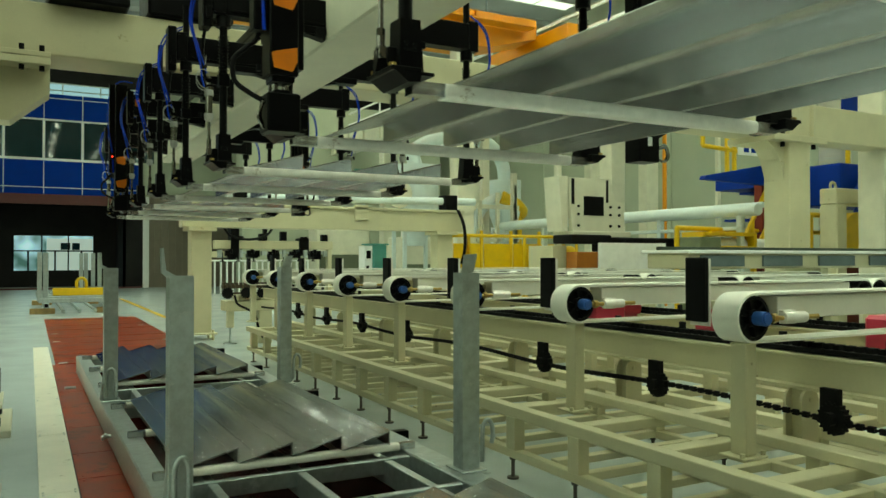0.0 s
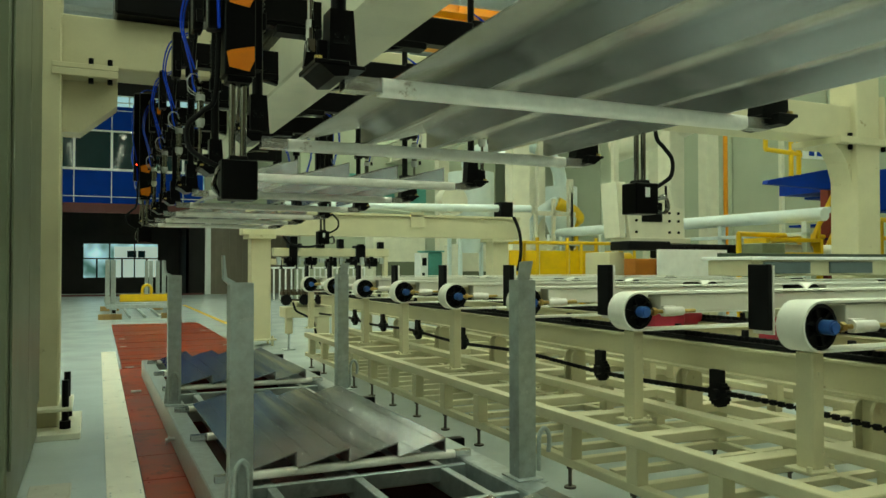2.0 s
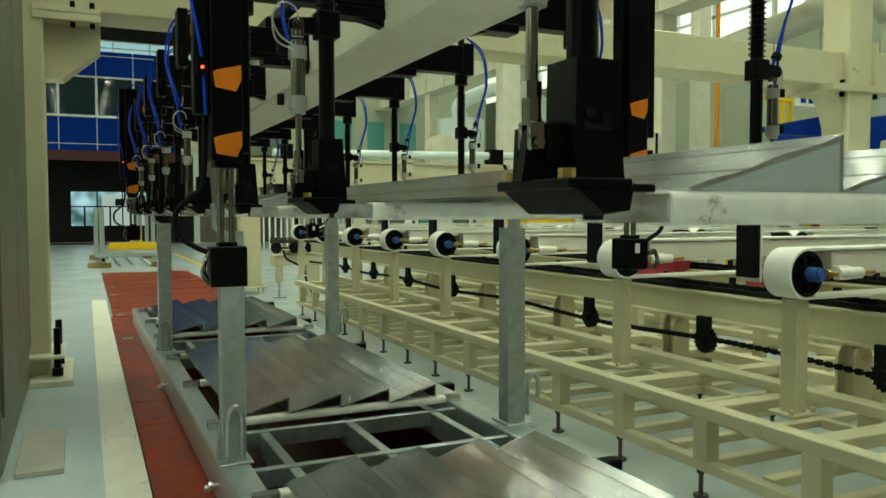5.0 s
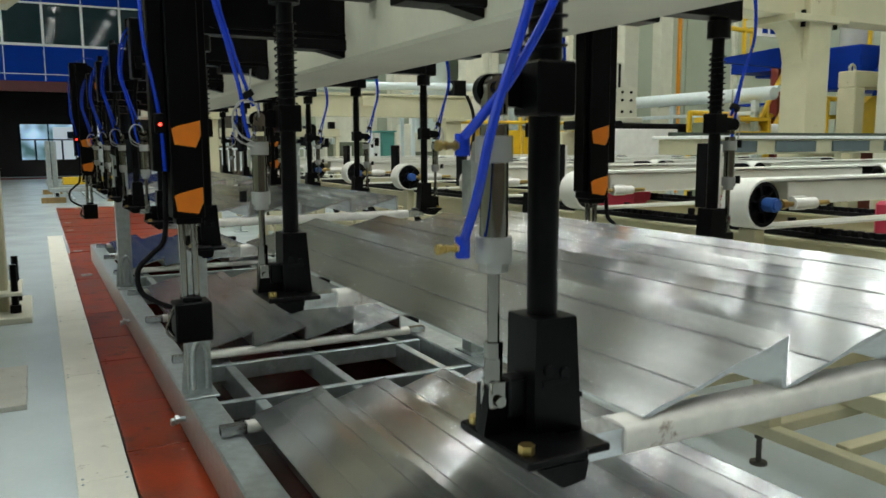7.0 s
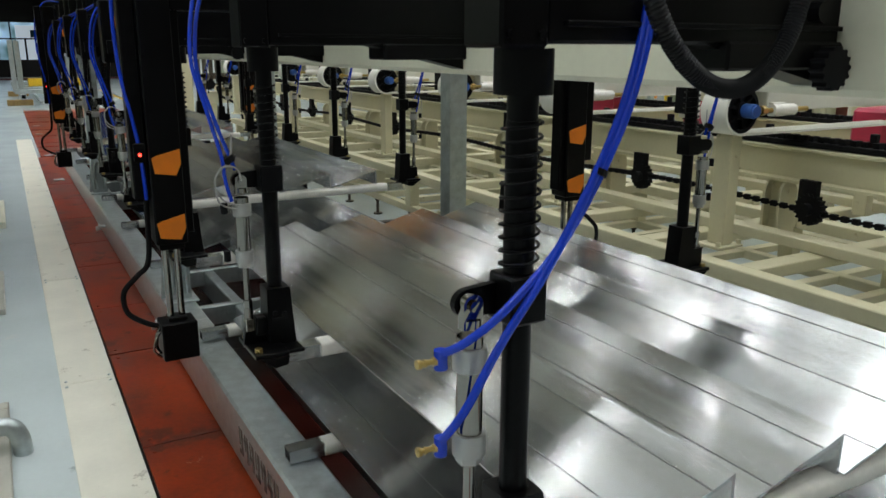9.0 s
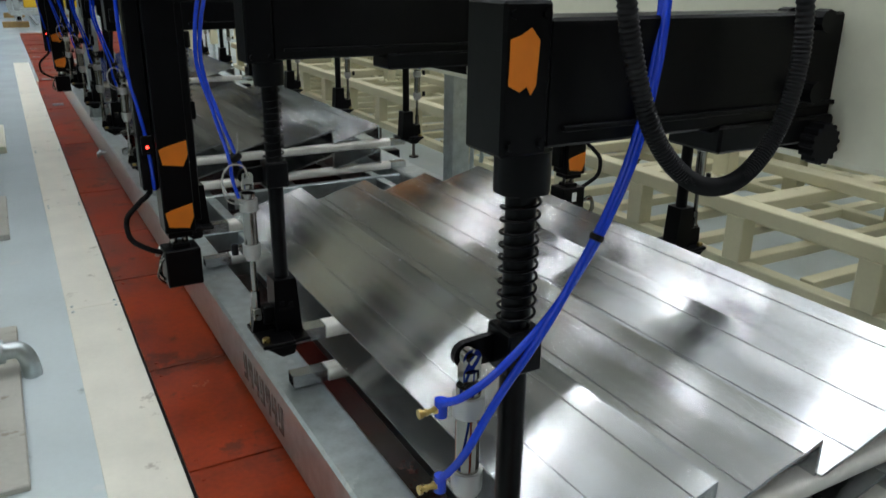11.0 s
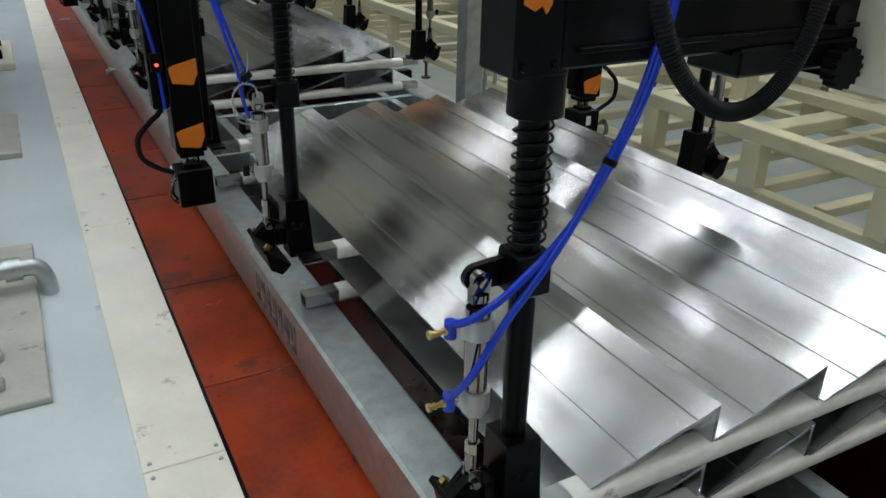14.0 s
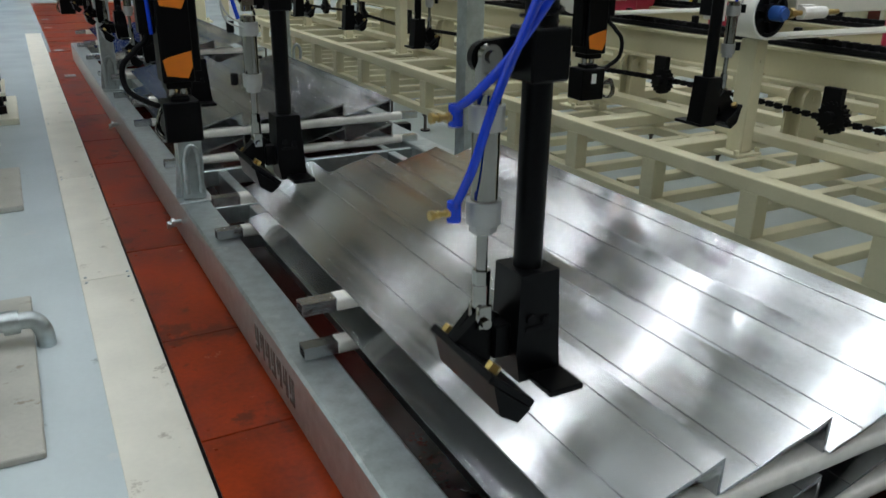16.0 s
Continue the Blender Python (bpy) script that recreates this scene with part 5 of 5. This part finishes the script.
    for y_ in (8.8, 10.6, 12.4, 14.2, 15.8):
        boxes("leg", PIPEW, [(10.2, 10.3, y_, y_ + 0.1, 0, 2.0)], t, 0.01)
    w = thing("long_counter", "cream and grey machine counter behind the belts", "machine")
    boxes("top", WHITEF, [(6.05, 18.0, 5.88, 6.6, 1.355, 1.39)], w, 0.008)
    boxes("rail", material("dark_green_rail", (0.03, 0.045, 0.03), 0.5), [(6.05, 18.0, 6.3, 6.36, 1.39, 1.43)], w, 0.006)
    boxes("body", CREAM, [(6.1, 18.0, 5.93, 6.55, 1.19, 1.355)], w, 0.01)
    each("leg", CREAM, [(x, x + 0.14, 6.0, 6.5, 0, 1.19) for x in (8.3, 11.2, 14.0, 16.8)], w, 0.008)
    slate = material("slate_panel", (0.10, 0.13, 0.14), 0.4)
    for k in range(12):
        boxes("panel", slate, [(6.25 + 0.95 * k, 6.9 + 0.95 * k, 5.9, 5.929, 1.215, 1.335)], w, 0.004)
    c = thing("control_cabinet", "teal control cabinet at the far end", "cabinet")
    boxes("body", TEAL, [(7.78, 8.17, 18.2, 18.8, 0, 1.64)], c, 0.02)
    boxes("door", TEAL, [(7.81, 8.14, 18.17, 18.199, 0.1, 1.52)], c, 0.006)
    boxes("top_plate", TEAL, [(7.74, 8.21, 18.16, 18.84, 1.641, 1.68)], c, 0.006)
    boxes("panel", WHITEF, [(7.56, 7.775, 18.2, 18.6, 0, 1.62)], c, 0.01)
    each("display", BLACK, [(7.61, 7.73, 18.19, 18.199, 1.3, 1.5), (7.61, 7.68, 18.19, 18.199, 1.05, 1.12)], c, 0.003)
    for x, yy, w_, h in ((9.2, 19.5, 1.5, 1.9), (10.6, 17, 1.0, 1.4), (12.0, 22, 2.0, 2.2), (9.0, 26, 2.0, 2.4)):
        q = thing("machine", "pale cream machine housing far down the hall", "machine", "far machines")
        boxes("housing", CREAM_PALE, [(x, x + w_, yy, yy + 0.9, 0, h)], q, 0.03)
        boxes("panel", GREYG, [(x + 0.1, x + w_ - 0.1, yy - 0.02, yy - 0.001, 0.3, h * 0.6)], q, 0.005)
        boxes("lamp_post", WHITEF, [(x + 0.1, x + 0.16, yy + 0.2, yy + 0.26, h, h + 0.7)], q, 0.005)
    for x, yy, h, w_ in ((8.15, 14.5, 6.0, 0.42), (10.0, 16.5, 5.0, 0.2), (9.2, 16.5, 4.6, 0.16), (15.4, 14.0, 6.5, 0.12), (10.4, 14.0, 5.5, 0.14), (16.2, 20, 8, 0.4), (14.9, 16.0, 8, 0.42), (10.55, 16.0, 3.4, 0.14)):
        q = thing("steel_column", "cream steel column of the machine hall", "column", "hall columns")
        boxes("shaft", CREAM_PALE, [(x, x + w_, yy, yy + w_ * 0.8, 0, h)], q, 0.01)
        boxes("base_plate", CREAM_PALE, [(x - 0.1, x + w_ + 0.1, yy - 0.1, yy + w_ * 0.8 + 0.1, 0, 0.03)], q, 0.004)
    pl = thing("orange_pipe", "thin orange pipe beside a hall column", "pipe")
    bm = bmesh.new()
    cyl(bm, (15.5, 15.95, 0), (15.5, 15.95, 7), 0.06, 12)
    part("pipe", bm, CRANE, pl, "", True)
    q = thing("dust_collector", "pale grey hopper and duct with a fan", "machine")
    bm = bmesh.new()
    cyl(bm, (8.2, 16.6, 2.6), (8.2, 16.6, 1.6), 0.55, 20, 0.2)
    cyl(bm, (8.2, 16.6, 2.6), (8.2, 16.6, 3.5), 0.55, 20)
    part("hopper", bm, PIPEW, q, "", True)
    boxes("leg", PIPEW, [(7.75, 7.83, 16.3, 16.38, 0, 2.6), (8.6, 8.68, 16.3, 16.38, 0, 2.6), (7.75, 7.83, 16.9, 16.98, 0, 2.6), (8.6, 8.68, 16.9, 16.98, 0, 2.6)], q, 0.004)
    bm = bmesh.new()
    cyl(bm, (7.4, 15.8, 2.75), (7.4, 16.2, 2.75), 0.32, 24)
    part("fan_housing", bm, CREAM_PALE, q, "", True)
    q2 = thing("cyclone_separator", "pale grey cyclone with slanting ducts", "machine")
    bm = bmesh.new()
    cyl(bm, (10.9, 16.9, 2.5), (10.9, 16.9, 3.3), 0.42, 20)
    cyl(bm, (10.9, 16.9, 1.7), (10.9, 16.9, 2.5), 0.14, 20, 0.42)
    cyl(bm, (10.9, 16.9, 0.0), (10.9, 16.9, 1.7), 0.1, 12)
    part("cone", bm, PIPEW, q2, "", True)
    bm = bmesh.new()
    tube(bm, smooth_path([(10.9, 16.9, 3.3), (10.8, 16.9, 3.8), (10.3, 16.8, 4.2), (9.2, 16.6, 4.3), (8.2, 16.6, 3.9), (8.2, 16.6, 3.5)], 6), 0.17, 12)
    tube(bm, smooth_path([(10.6, 16.7, 2.9), (10.0, 16.4, 2.6), (9.5, 16.2, 2.0), (9.3, 16.2, 1.2), (9.3, 16.2, 0.0)], 6), 0.13, 12)
    part("duct", bm, PIPEW, q2, "", True)
    for k in range(3):
        boxes("brace", CREAM_PALE, [(9.6 + 0.5 * k, 9.68 + 0.5 * k, 16.0, 16.08, 0, 2.7 + 0.2 * k)], q2, 0.005)
    each("top_brace", CREAM_PALE, [(9.55, 10.75, 16.0, 16.08, 2.5, 2.6), (9.55, 10.75, 16.0, 16.08, 1.7, 1.78)], q2, 0.005)
    sp = thing("yellow_chute", "small yellow spiral chute", "chute")
    bm = bmesh.new()
    tube(bm, smooth_path([(10.6, 16.6, 2.85), (11.0, 16.6, 2.7), (11.35, 16.8, 2.5), (11.2, 17.0, 2.42)]), 0.17, 10)
    box(bm, 11.2, 11.3, 16.7, 16.8, 0, 2.45)
    part("chute", bm, YELLOW, sp, "", True)


machines()


def stair():
    s = thing("blue_stair_platform", "blue steel platform with yellow railings and a stair", "platform")
    bm = bmesh.new()
    prism(bm, [(9.82, 2.60), (9.85, 2.66), (11.2, 2.90), (11.6, 2.90), (11.6, 2.56)], 9.2, 9.32)
    box(bm, 11.6, 13.6, 9.2, 10.6, 2.58, 2.92)
    part("deck", bm, BLUES, s)
    boxes("upper_deck", BLUES, [(12.0, 15.5, 8.3, 9.19, 2.2, 2.9)], s, 0.02)
    bm = bmesh.new()
    prism(bm, [(11.95, 2.2), (12.3, 2.2), (14.0, 3.6), (14.0, 4.0), (13.7, 4.0)], 8.1, 8.2)
    prism(bm, [(11.6, 1.2), (11.8, 1.2), (12.6, 2.2), (12.3, 2.25)], 8.1, 8.2)
    part("stringer", bm, BLUES, s)
    boxes("toe_board", BLUES, [(12.0, 15.5, 8.25, 8.29, 3.5, 4.1)], s, 0.01)
    each("step", BLUES, [(11.9 - 0.2 * k, 12.3 - 0.2 * k, 9.3, 10.3, 2.5 - 0.26 * k, 2.54 - 0.26 * k) for k in range(8)], s, 0)
    runs = [((9.78, 9.2, 3.15), (11.6, 9.2, 3.06)), ((9.78, 9.2, 3.15), (9.78, 9.2, 3.65)), ((9.78, 9.2, 3.65), (11.6, 9.2, 3.6)), ((10.34, 9.2, 2.75), (10.34, 9.2, 3.63)), ((10.51, 9.2, 2.78), (10.51, 9.2, 3.63)), ((11.5, 9.2, 2.9), (11.5, 9.2, 3.6)), ((12.2, 9.25, 3.75), (10.8, 9.25, 1.65)), ((12.2, 9.25, 3.1), (11.0, 9.25, 1.3)), ((11.0, 9.25, 0.0), (11.0, 9.25, 1.95)), ((11.5, 9.25, 2.0), (11.5, 9.25, 2.7)), ((12.0, 8.3, 3.5), (15.0, 8.3, 3.9))] + [((12.2 + 0.6 * k, 8.3, 2.9), (12.2 + 0.6 * k, 8.3, 3.9)) for k in range(4)]
    for a, b in runs:
        bm = bmesh.new()
        cyl(bm, a, b, 0.038, 8)
        part("railing", bm, YELLOW, s, "yellow tubular railing", True)
    for x in (11.3, 13.4, 15.3):
        boxes("leg", material("dark_red_leg", (0.2, 0.02, 0.01), 0.5) if x < 12 else BLUES, [(x, x + 0.16, 9.3, 9.46, 0, 2.72)], s, 0.004)
    sg = thing("number_sign", "white sign with dark worn marks on the railing", "sign")
    boxes("board", WHITEF, [(10.53, 11.09, 9.13, 9.15, 3.04, 3.26)], sg, 0.004)
    each("mark", BLUES, [(10.66, 10.78, 9.124, 9.129, 3.09, 3.21), (10.84, 10.96, 9.124, 9.129, 3.09, 3.21)], sg, 0)
    hw = thing("hand_wheel", "small black hand wheel on a valve spindle", "valve")
    bm = bmesh.new()
    ring = [Vector((11.12, 9.05 + 0.09 * math.sin(a), 2.98 + 0.09 * math.cos(a))) for a in np.linspace(0, 2 * math.pi, 17)]
    tube(bm, ring, 0.016, 8)
    cyl(bm, (11.1, 9.05, 2.98), (11.42, 9.05, 2.98), 0.02, 8)
    cyl(bm, (11.3, 9.05, 2.98), (11.46, 9.15, 2.92), 0.06, 10)
    part("wheel", bm, BLACK, hw, "", True)
    hd = thing("yellow_hood", "yellow sheet hood over a white roll", "machine guard")
    each("hood", YELLOW, [(9.3, 9.36, 8.75, 9.2, 1.3, 1.72), (10.45, 10.52, 8.75, 9.2, 1.3, 1.72), (9.36, 10.45, 8.75, 9.2, 1.66, 1.72), (9.36, 10.45, 8.75, 8.8, 1.44, 1.50)], hd, 0.006)
    each("leg", YELLOW, [(9.3, 9.36, 8.76, 8.82, 0, 1.3), (10.45, 10.52, 8.76, 8.82, 0, 1.3)], hd, 0.004)
    bm = bmesh.new()
    cyl(bm, (9.37, 8.98, 1.53), (11.0, 8.98, 1.53), 0.10, 20)
    part("roll", bm, WHITEF, hd, "white roll", True)
    gb = thing("green_box", "olive green machine box behind the counter", "box")
    boxes("body", material("olive_paint", (0.17, 0.19, 0.11), 0.5), [(8.75, 9.2, 8.3, 8.7, 0.3, 1.62)], gb, 0.01)
    boxes("plinth", BLACK, [(8.77, 9.18, 8.32, 8.68, 0, 0.3)], gb, 0.004)
    fr = thing("gate_machine", "cream gate frame of a machine with a yellow wheel", "machine")
    boxes("frame", CREAM, [(10.9, 11.15, 7.6, 7.9, 0, 2.13), (10.9, 13.2, 7.6, 7.9, 2.13, 2.38), (12.6, 12.85, 7.6, 7.9, 0, 2.13)], fr, 0.02)
    bm = bmesh.new()
    cyl(bm, (11.9, 7.9, 1.6), (11.9, 8.2, 1.6), 0.45, 28)
    part("wheel", bm, YELLOW, fr, "", True)
    bm = bmesh.new()
    cyl(bm, (12.1, 8.3, 0.0), (12.1, 8.3, 1.95), 0.35, 24)
    part("drum", bm, material("dark_red_drum", (0.16, 0.03, 0.015), 0.45), fr, "dark red drum", True)
    boxes("name_plate", material("blue_grey_plate", (0.08, 0.13, 0.19), 0.4), [(11.5, 11.85, 7.585, 7.599, 2.18, 2.33)], fr, 0.003)
    bm = bmesh.new()
    tube(bm, [Vector((11.02 + 0.06 * math.cos(a), 7.75, 2.42 + 0.06 * math.sin(a))) for a in np.linspace(0, 2 * math.pi, 13)], 0.02, 8)
    part("lifting_eye", bm, CREAM, fr, "", True)


stair()


def overhead():
    c = thing("overhead_crane", "orange overhead crane girder below the roof", "crane")
    bm = bmesh.new()
    prism(bm, [(2.0, 6.15), (9.4, 6.15), (10.7, 6.5), (10.7, 6.95), (2.0, 6.95)], 15.2, 16.2)
    part("girder", bm, CRANE, c)
    for x in (3.6, 5.4, 7.2, 9.0):
        boxes("stiffener", CRANE, [(x, x + 0.06, 15.15, 15.198, 6.17, 6.93)], c, 0.004)
    each("walkway", CRANE, [(2.0, 10.4, 14.75, 15.14, 6.62, 6.66)], c, 0.004)
    boxes("end_carriage", CRANE, [(10.72, 11.3, 14.0, 17.4, 6.21, 6.6)], c, 0.02)
    r = thing("crane_runway", "cream crane runway beam along the hall", "runway beam")
    boxes("beam", CREAM_PALE, [(11.0, 11.5, Y0, Y1 - 7.1, 5.5, 6.2)], r, 0.02)
    each("flange", CREAM_PALE, [(10.92, 11.58, Y0, Y1 - 7.1, 5.46, 5.498), (10.92, 11.58, Y0, Y1 - 7.1, 6.201, 6.235)], r, 0.004)
    for y in np.arange(-5, 36, 1.5):
        boxes("stiffener", CREAM_PALE, [(10.93, 10.998, y, y + 0.03, 5.502, 6.198)], r, 0.003)
    each("walkway_rail", WHITEF, [(11.75, 11.81, Y0, Y1 - 7.1, z, z + 0.06) for z in (6.3, 6.75, 7.2)], r, 0)
    for y in np.arange(-5, 36, 2.0):
        boxes("rail_post", WHITEF, [(11.812, 11.86, y, y + 0.05, 5.9, 7.26)], r, 0)
    boxes("walkway", GALV, [(11.582, 12.3, Y0, Y1 - 7.1, 5.9, 5.94)], r, 0)
    for y in np.arange(-5, 36, 6.0):
        boxes("column", CREAM_PALE, [(11.1, 11.5, y, y + 0.4, 0, 5.5)], r, 0.02)
    d = thing("white_duct", "large bent white air duct", "duct")
    bm = bmesh.new()
    tube(bm, smooth_path([(10.8, 14.5, 3.9), (12.2, 11.6, 4.75), (12.9, 10.5, 5.15), (13.3, 10.0, 5.25), (13.6, 9.7, 5.0), (13.7, 9.6, 4.4), (13.7, 9.6, 0.0)], 6), 0.28, 16)
    part("pipe", bm, CREAM_PALE, d, "", True)
    b = thing("block_of_offices", "pale cream annex wall with small teal windows", "building")
    boxes("wall", WALLC, [(7.4, 16, 30.0, 31.0, 0, 7.5)], b, 0)
    for x in (9.2, 10.6, 12.0):
        boxes("window", TEAL, [(x, x + 0.7, 29.95, 29.999, 3.7, 5.0)], b, 0)


overhead()

# ---- small things on the near floor ----


def drain_pipe():
    p = thing("pipe_elbow", "galvanised pipe elbow on a bolted pale base plate", "pipe")
    boxes("base_plate", PLATEG, [(-0.42, -0.105, 2.02, 3.12, 0.0, 0.022)], p, 0.004)
    bm = bmesh.new()
    tube(bm, smooth_path([(-0.42, 2.72, 0.10), (-0.16, 2.72, 0.10), (-0.10, 2.72, 0.095), (-0.075, 2.71, 0.06), (-0.07, 2.71, 0.0)], 6), 0.03, 14)
    cyl(bm, (-0.19, 2.72, 0.10), (-0.14, 2.72, 0.10), 0.040, 16)
    cyl(bm, (-0.25, 2.72, 0.10), (-0.215, 2.72, 0.10), 0.042, 6)
    part("elbow", bm, GALV, p, "", True)
    bm = bmesh.new()
    for y in (2.12, 2.28, 2.9):
        cyl(bm, (-0.24, y, 0.022), (-0.24, y, 0.05), 0.03, 6)
        cyl(bm, (-0.24, y, 0.05), (-0.24, y, 0.085), 0.014, 10)
    part("bolt", bm, GALV, p)
    q = thing("floor_bracket", "small pale bracket plate bolted to the floor", "bracket", "", pose(-0.12, 4.7, 0))
    boxes("plate", PLATEG, [(-0.2, 0.02, -0.4, 0.4, 0, 0.03)], q, 0.004)


drain_pipe()


# ---- movement ----
def motions():
    travel = [(0.0, 0.340), (0.25, 0.250), (0.5, 0.155), (0.75, 0.070), (1.0, 0.015), (1.2, 0.0)]
    drop = [(2.0, 1.45), (2.55, 1.45), (2.8, 1.432), (3.0, 1.396), (3.5, 1.296), (4.0, 1.197), (6.5, 0.703), (7.0, 0.604), (7.5, 0.501), (8.0, 0.406), (8.5, 0.311), (9.0, 0.21), (9.5, 0.11), (9.9, 0.025), (10.15, 0.0)]
    rise = [(14.3, 0.0), (14.5, 0.015), (14.75, 0.058), (15.0, 0.118), (15.25, 0.187), (15.5, 0.258), (16.0, 0.404)]
    down = [(t, x, 1.45) for t, x in travel] + [(t, 0.0, z) for t, z in drop]
    walk(GRIPPER, [(t, pose(x, 0, z)) for t, x, z in down + [(12.0, 0, 0)] + [(t, 0, z) for t, z in rise]])
    for ob in CARRIED:
        base = ob.matrix_basis.copy()
        walk(ob, [(t, Matrix.Translation((x, 0, z - 0.05)) @ base) for t, x, z in down if z > 0.3] + [(9.0, Matrix.Translation((0, 0, 0.16)) @ base), (9.5, Matrix.Translation((0, 0, 0.06)) @ base), (9.75, Matrix.Translation((0, 0, 0.012)) @ base), (9.85, base), (16.0, base)])
    turn = [(0, 0), (12.6, 0), (12.8, 12), (13.05, 34), (13.3, 40), (16, 40)]
    for ob, by in JAWS:
        walk(ob, [(t, pose(-0.05, by, 0.44 + 0.02 * a / 40, 0, a, 0)) for t, a in turn])
    for ob in PISTONS:
        walk(ob, [(t, pose(0, 0, 0.034 * a / 40)) for t, a in turn])
    give = [(0, -0.05), (7.6, -0.05), (8.5, -0.037), (9.75, -0.036), (9.9, -0.02), (10.15, 0.0), (14.35, 0.0), (14.6, -0.018), (14.8, -0.034), (15.5, -0.037), (16, -0.042)]
    lean = [(0, -23), (6.0, -23), (6.5, -22), (7.0, -18), (7.5, -9), (8.0, -5), (8.5, -3), (9.5, 0), (14.5, 0), (15.0, -1), (15.5, -6), (16.0, -13)]
    for ob, z in HOSES:
        walk(ob, [(t, pose(-0.115, -0.004, z, 0, a, 0)) for t, a in lean])
    for ob, m in RODS:
        walk(ob, [(t, m @ pose(0, 0, z)) for t, z in give])
    slide = [(0, 0), (1.55, 0), (1.75, -0.11), (1.95, -0.215), (8.9, -0.215), (9.0, -0.21), (9.5, -0.11), (9.9, -0.025), (10.15, 0), (16, 0)]
    for ob, m in BLOCKS:
        walk(ob, [(t, m @ pose(0, 0, z)) for t, z in slide])


motions()
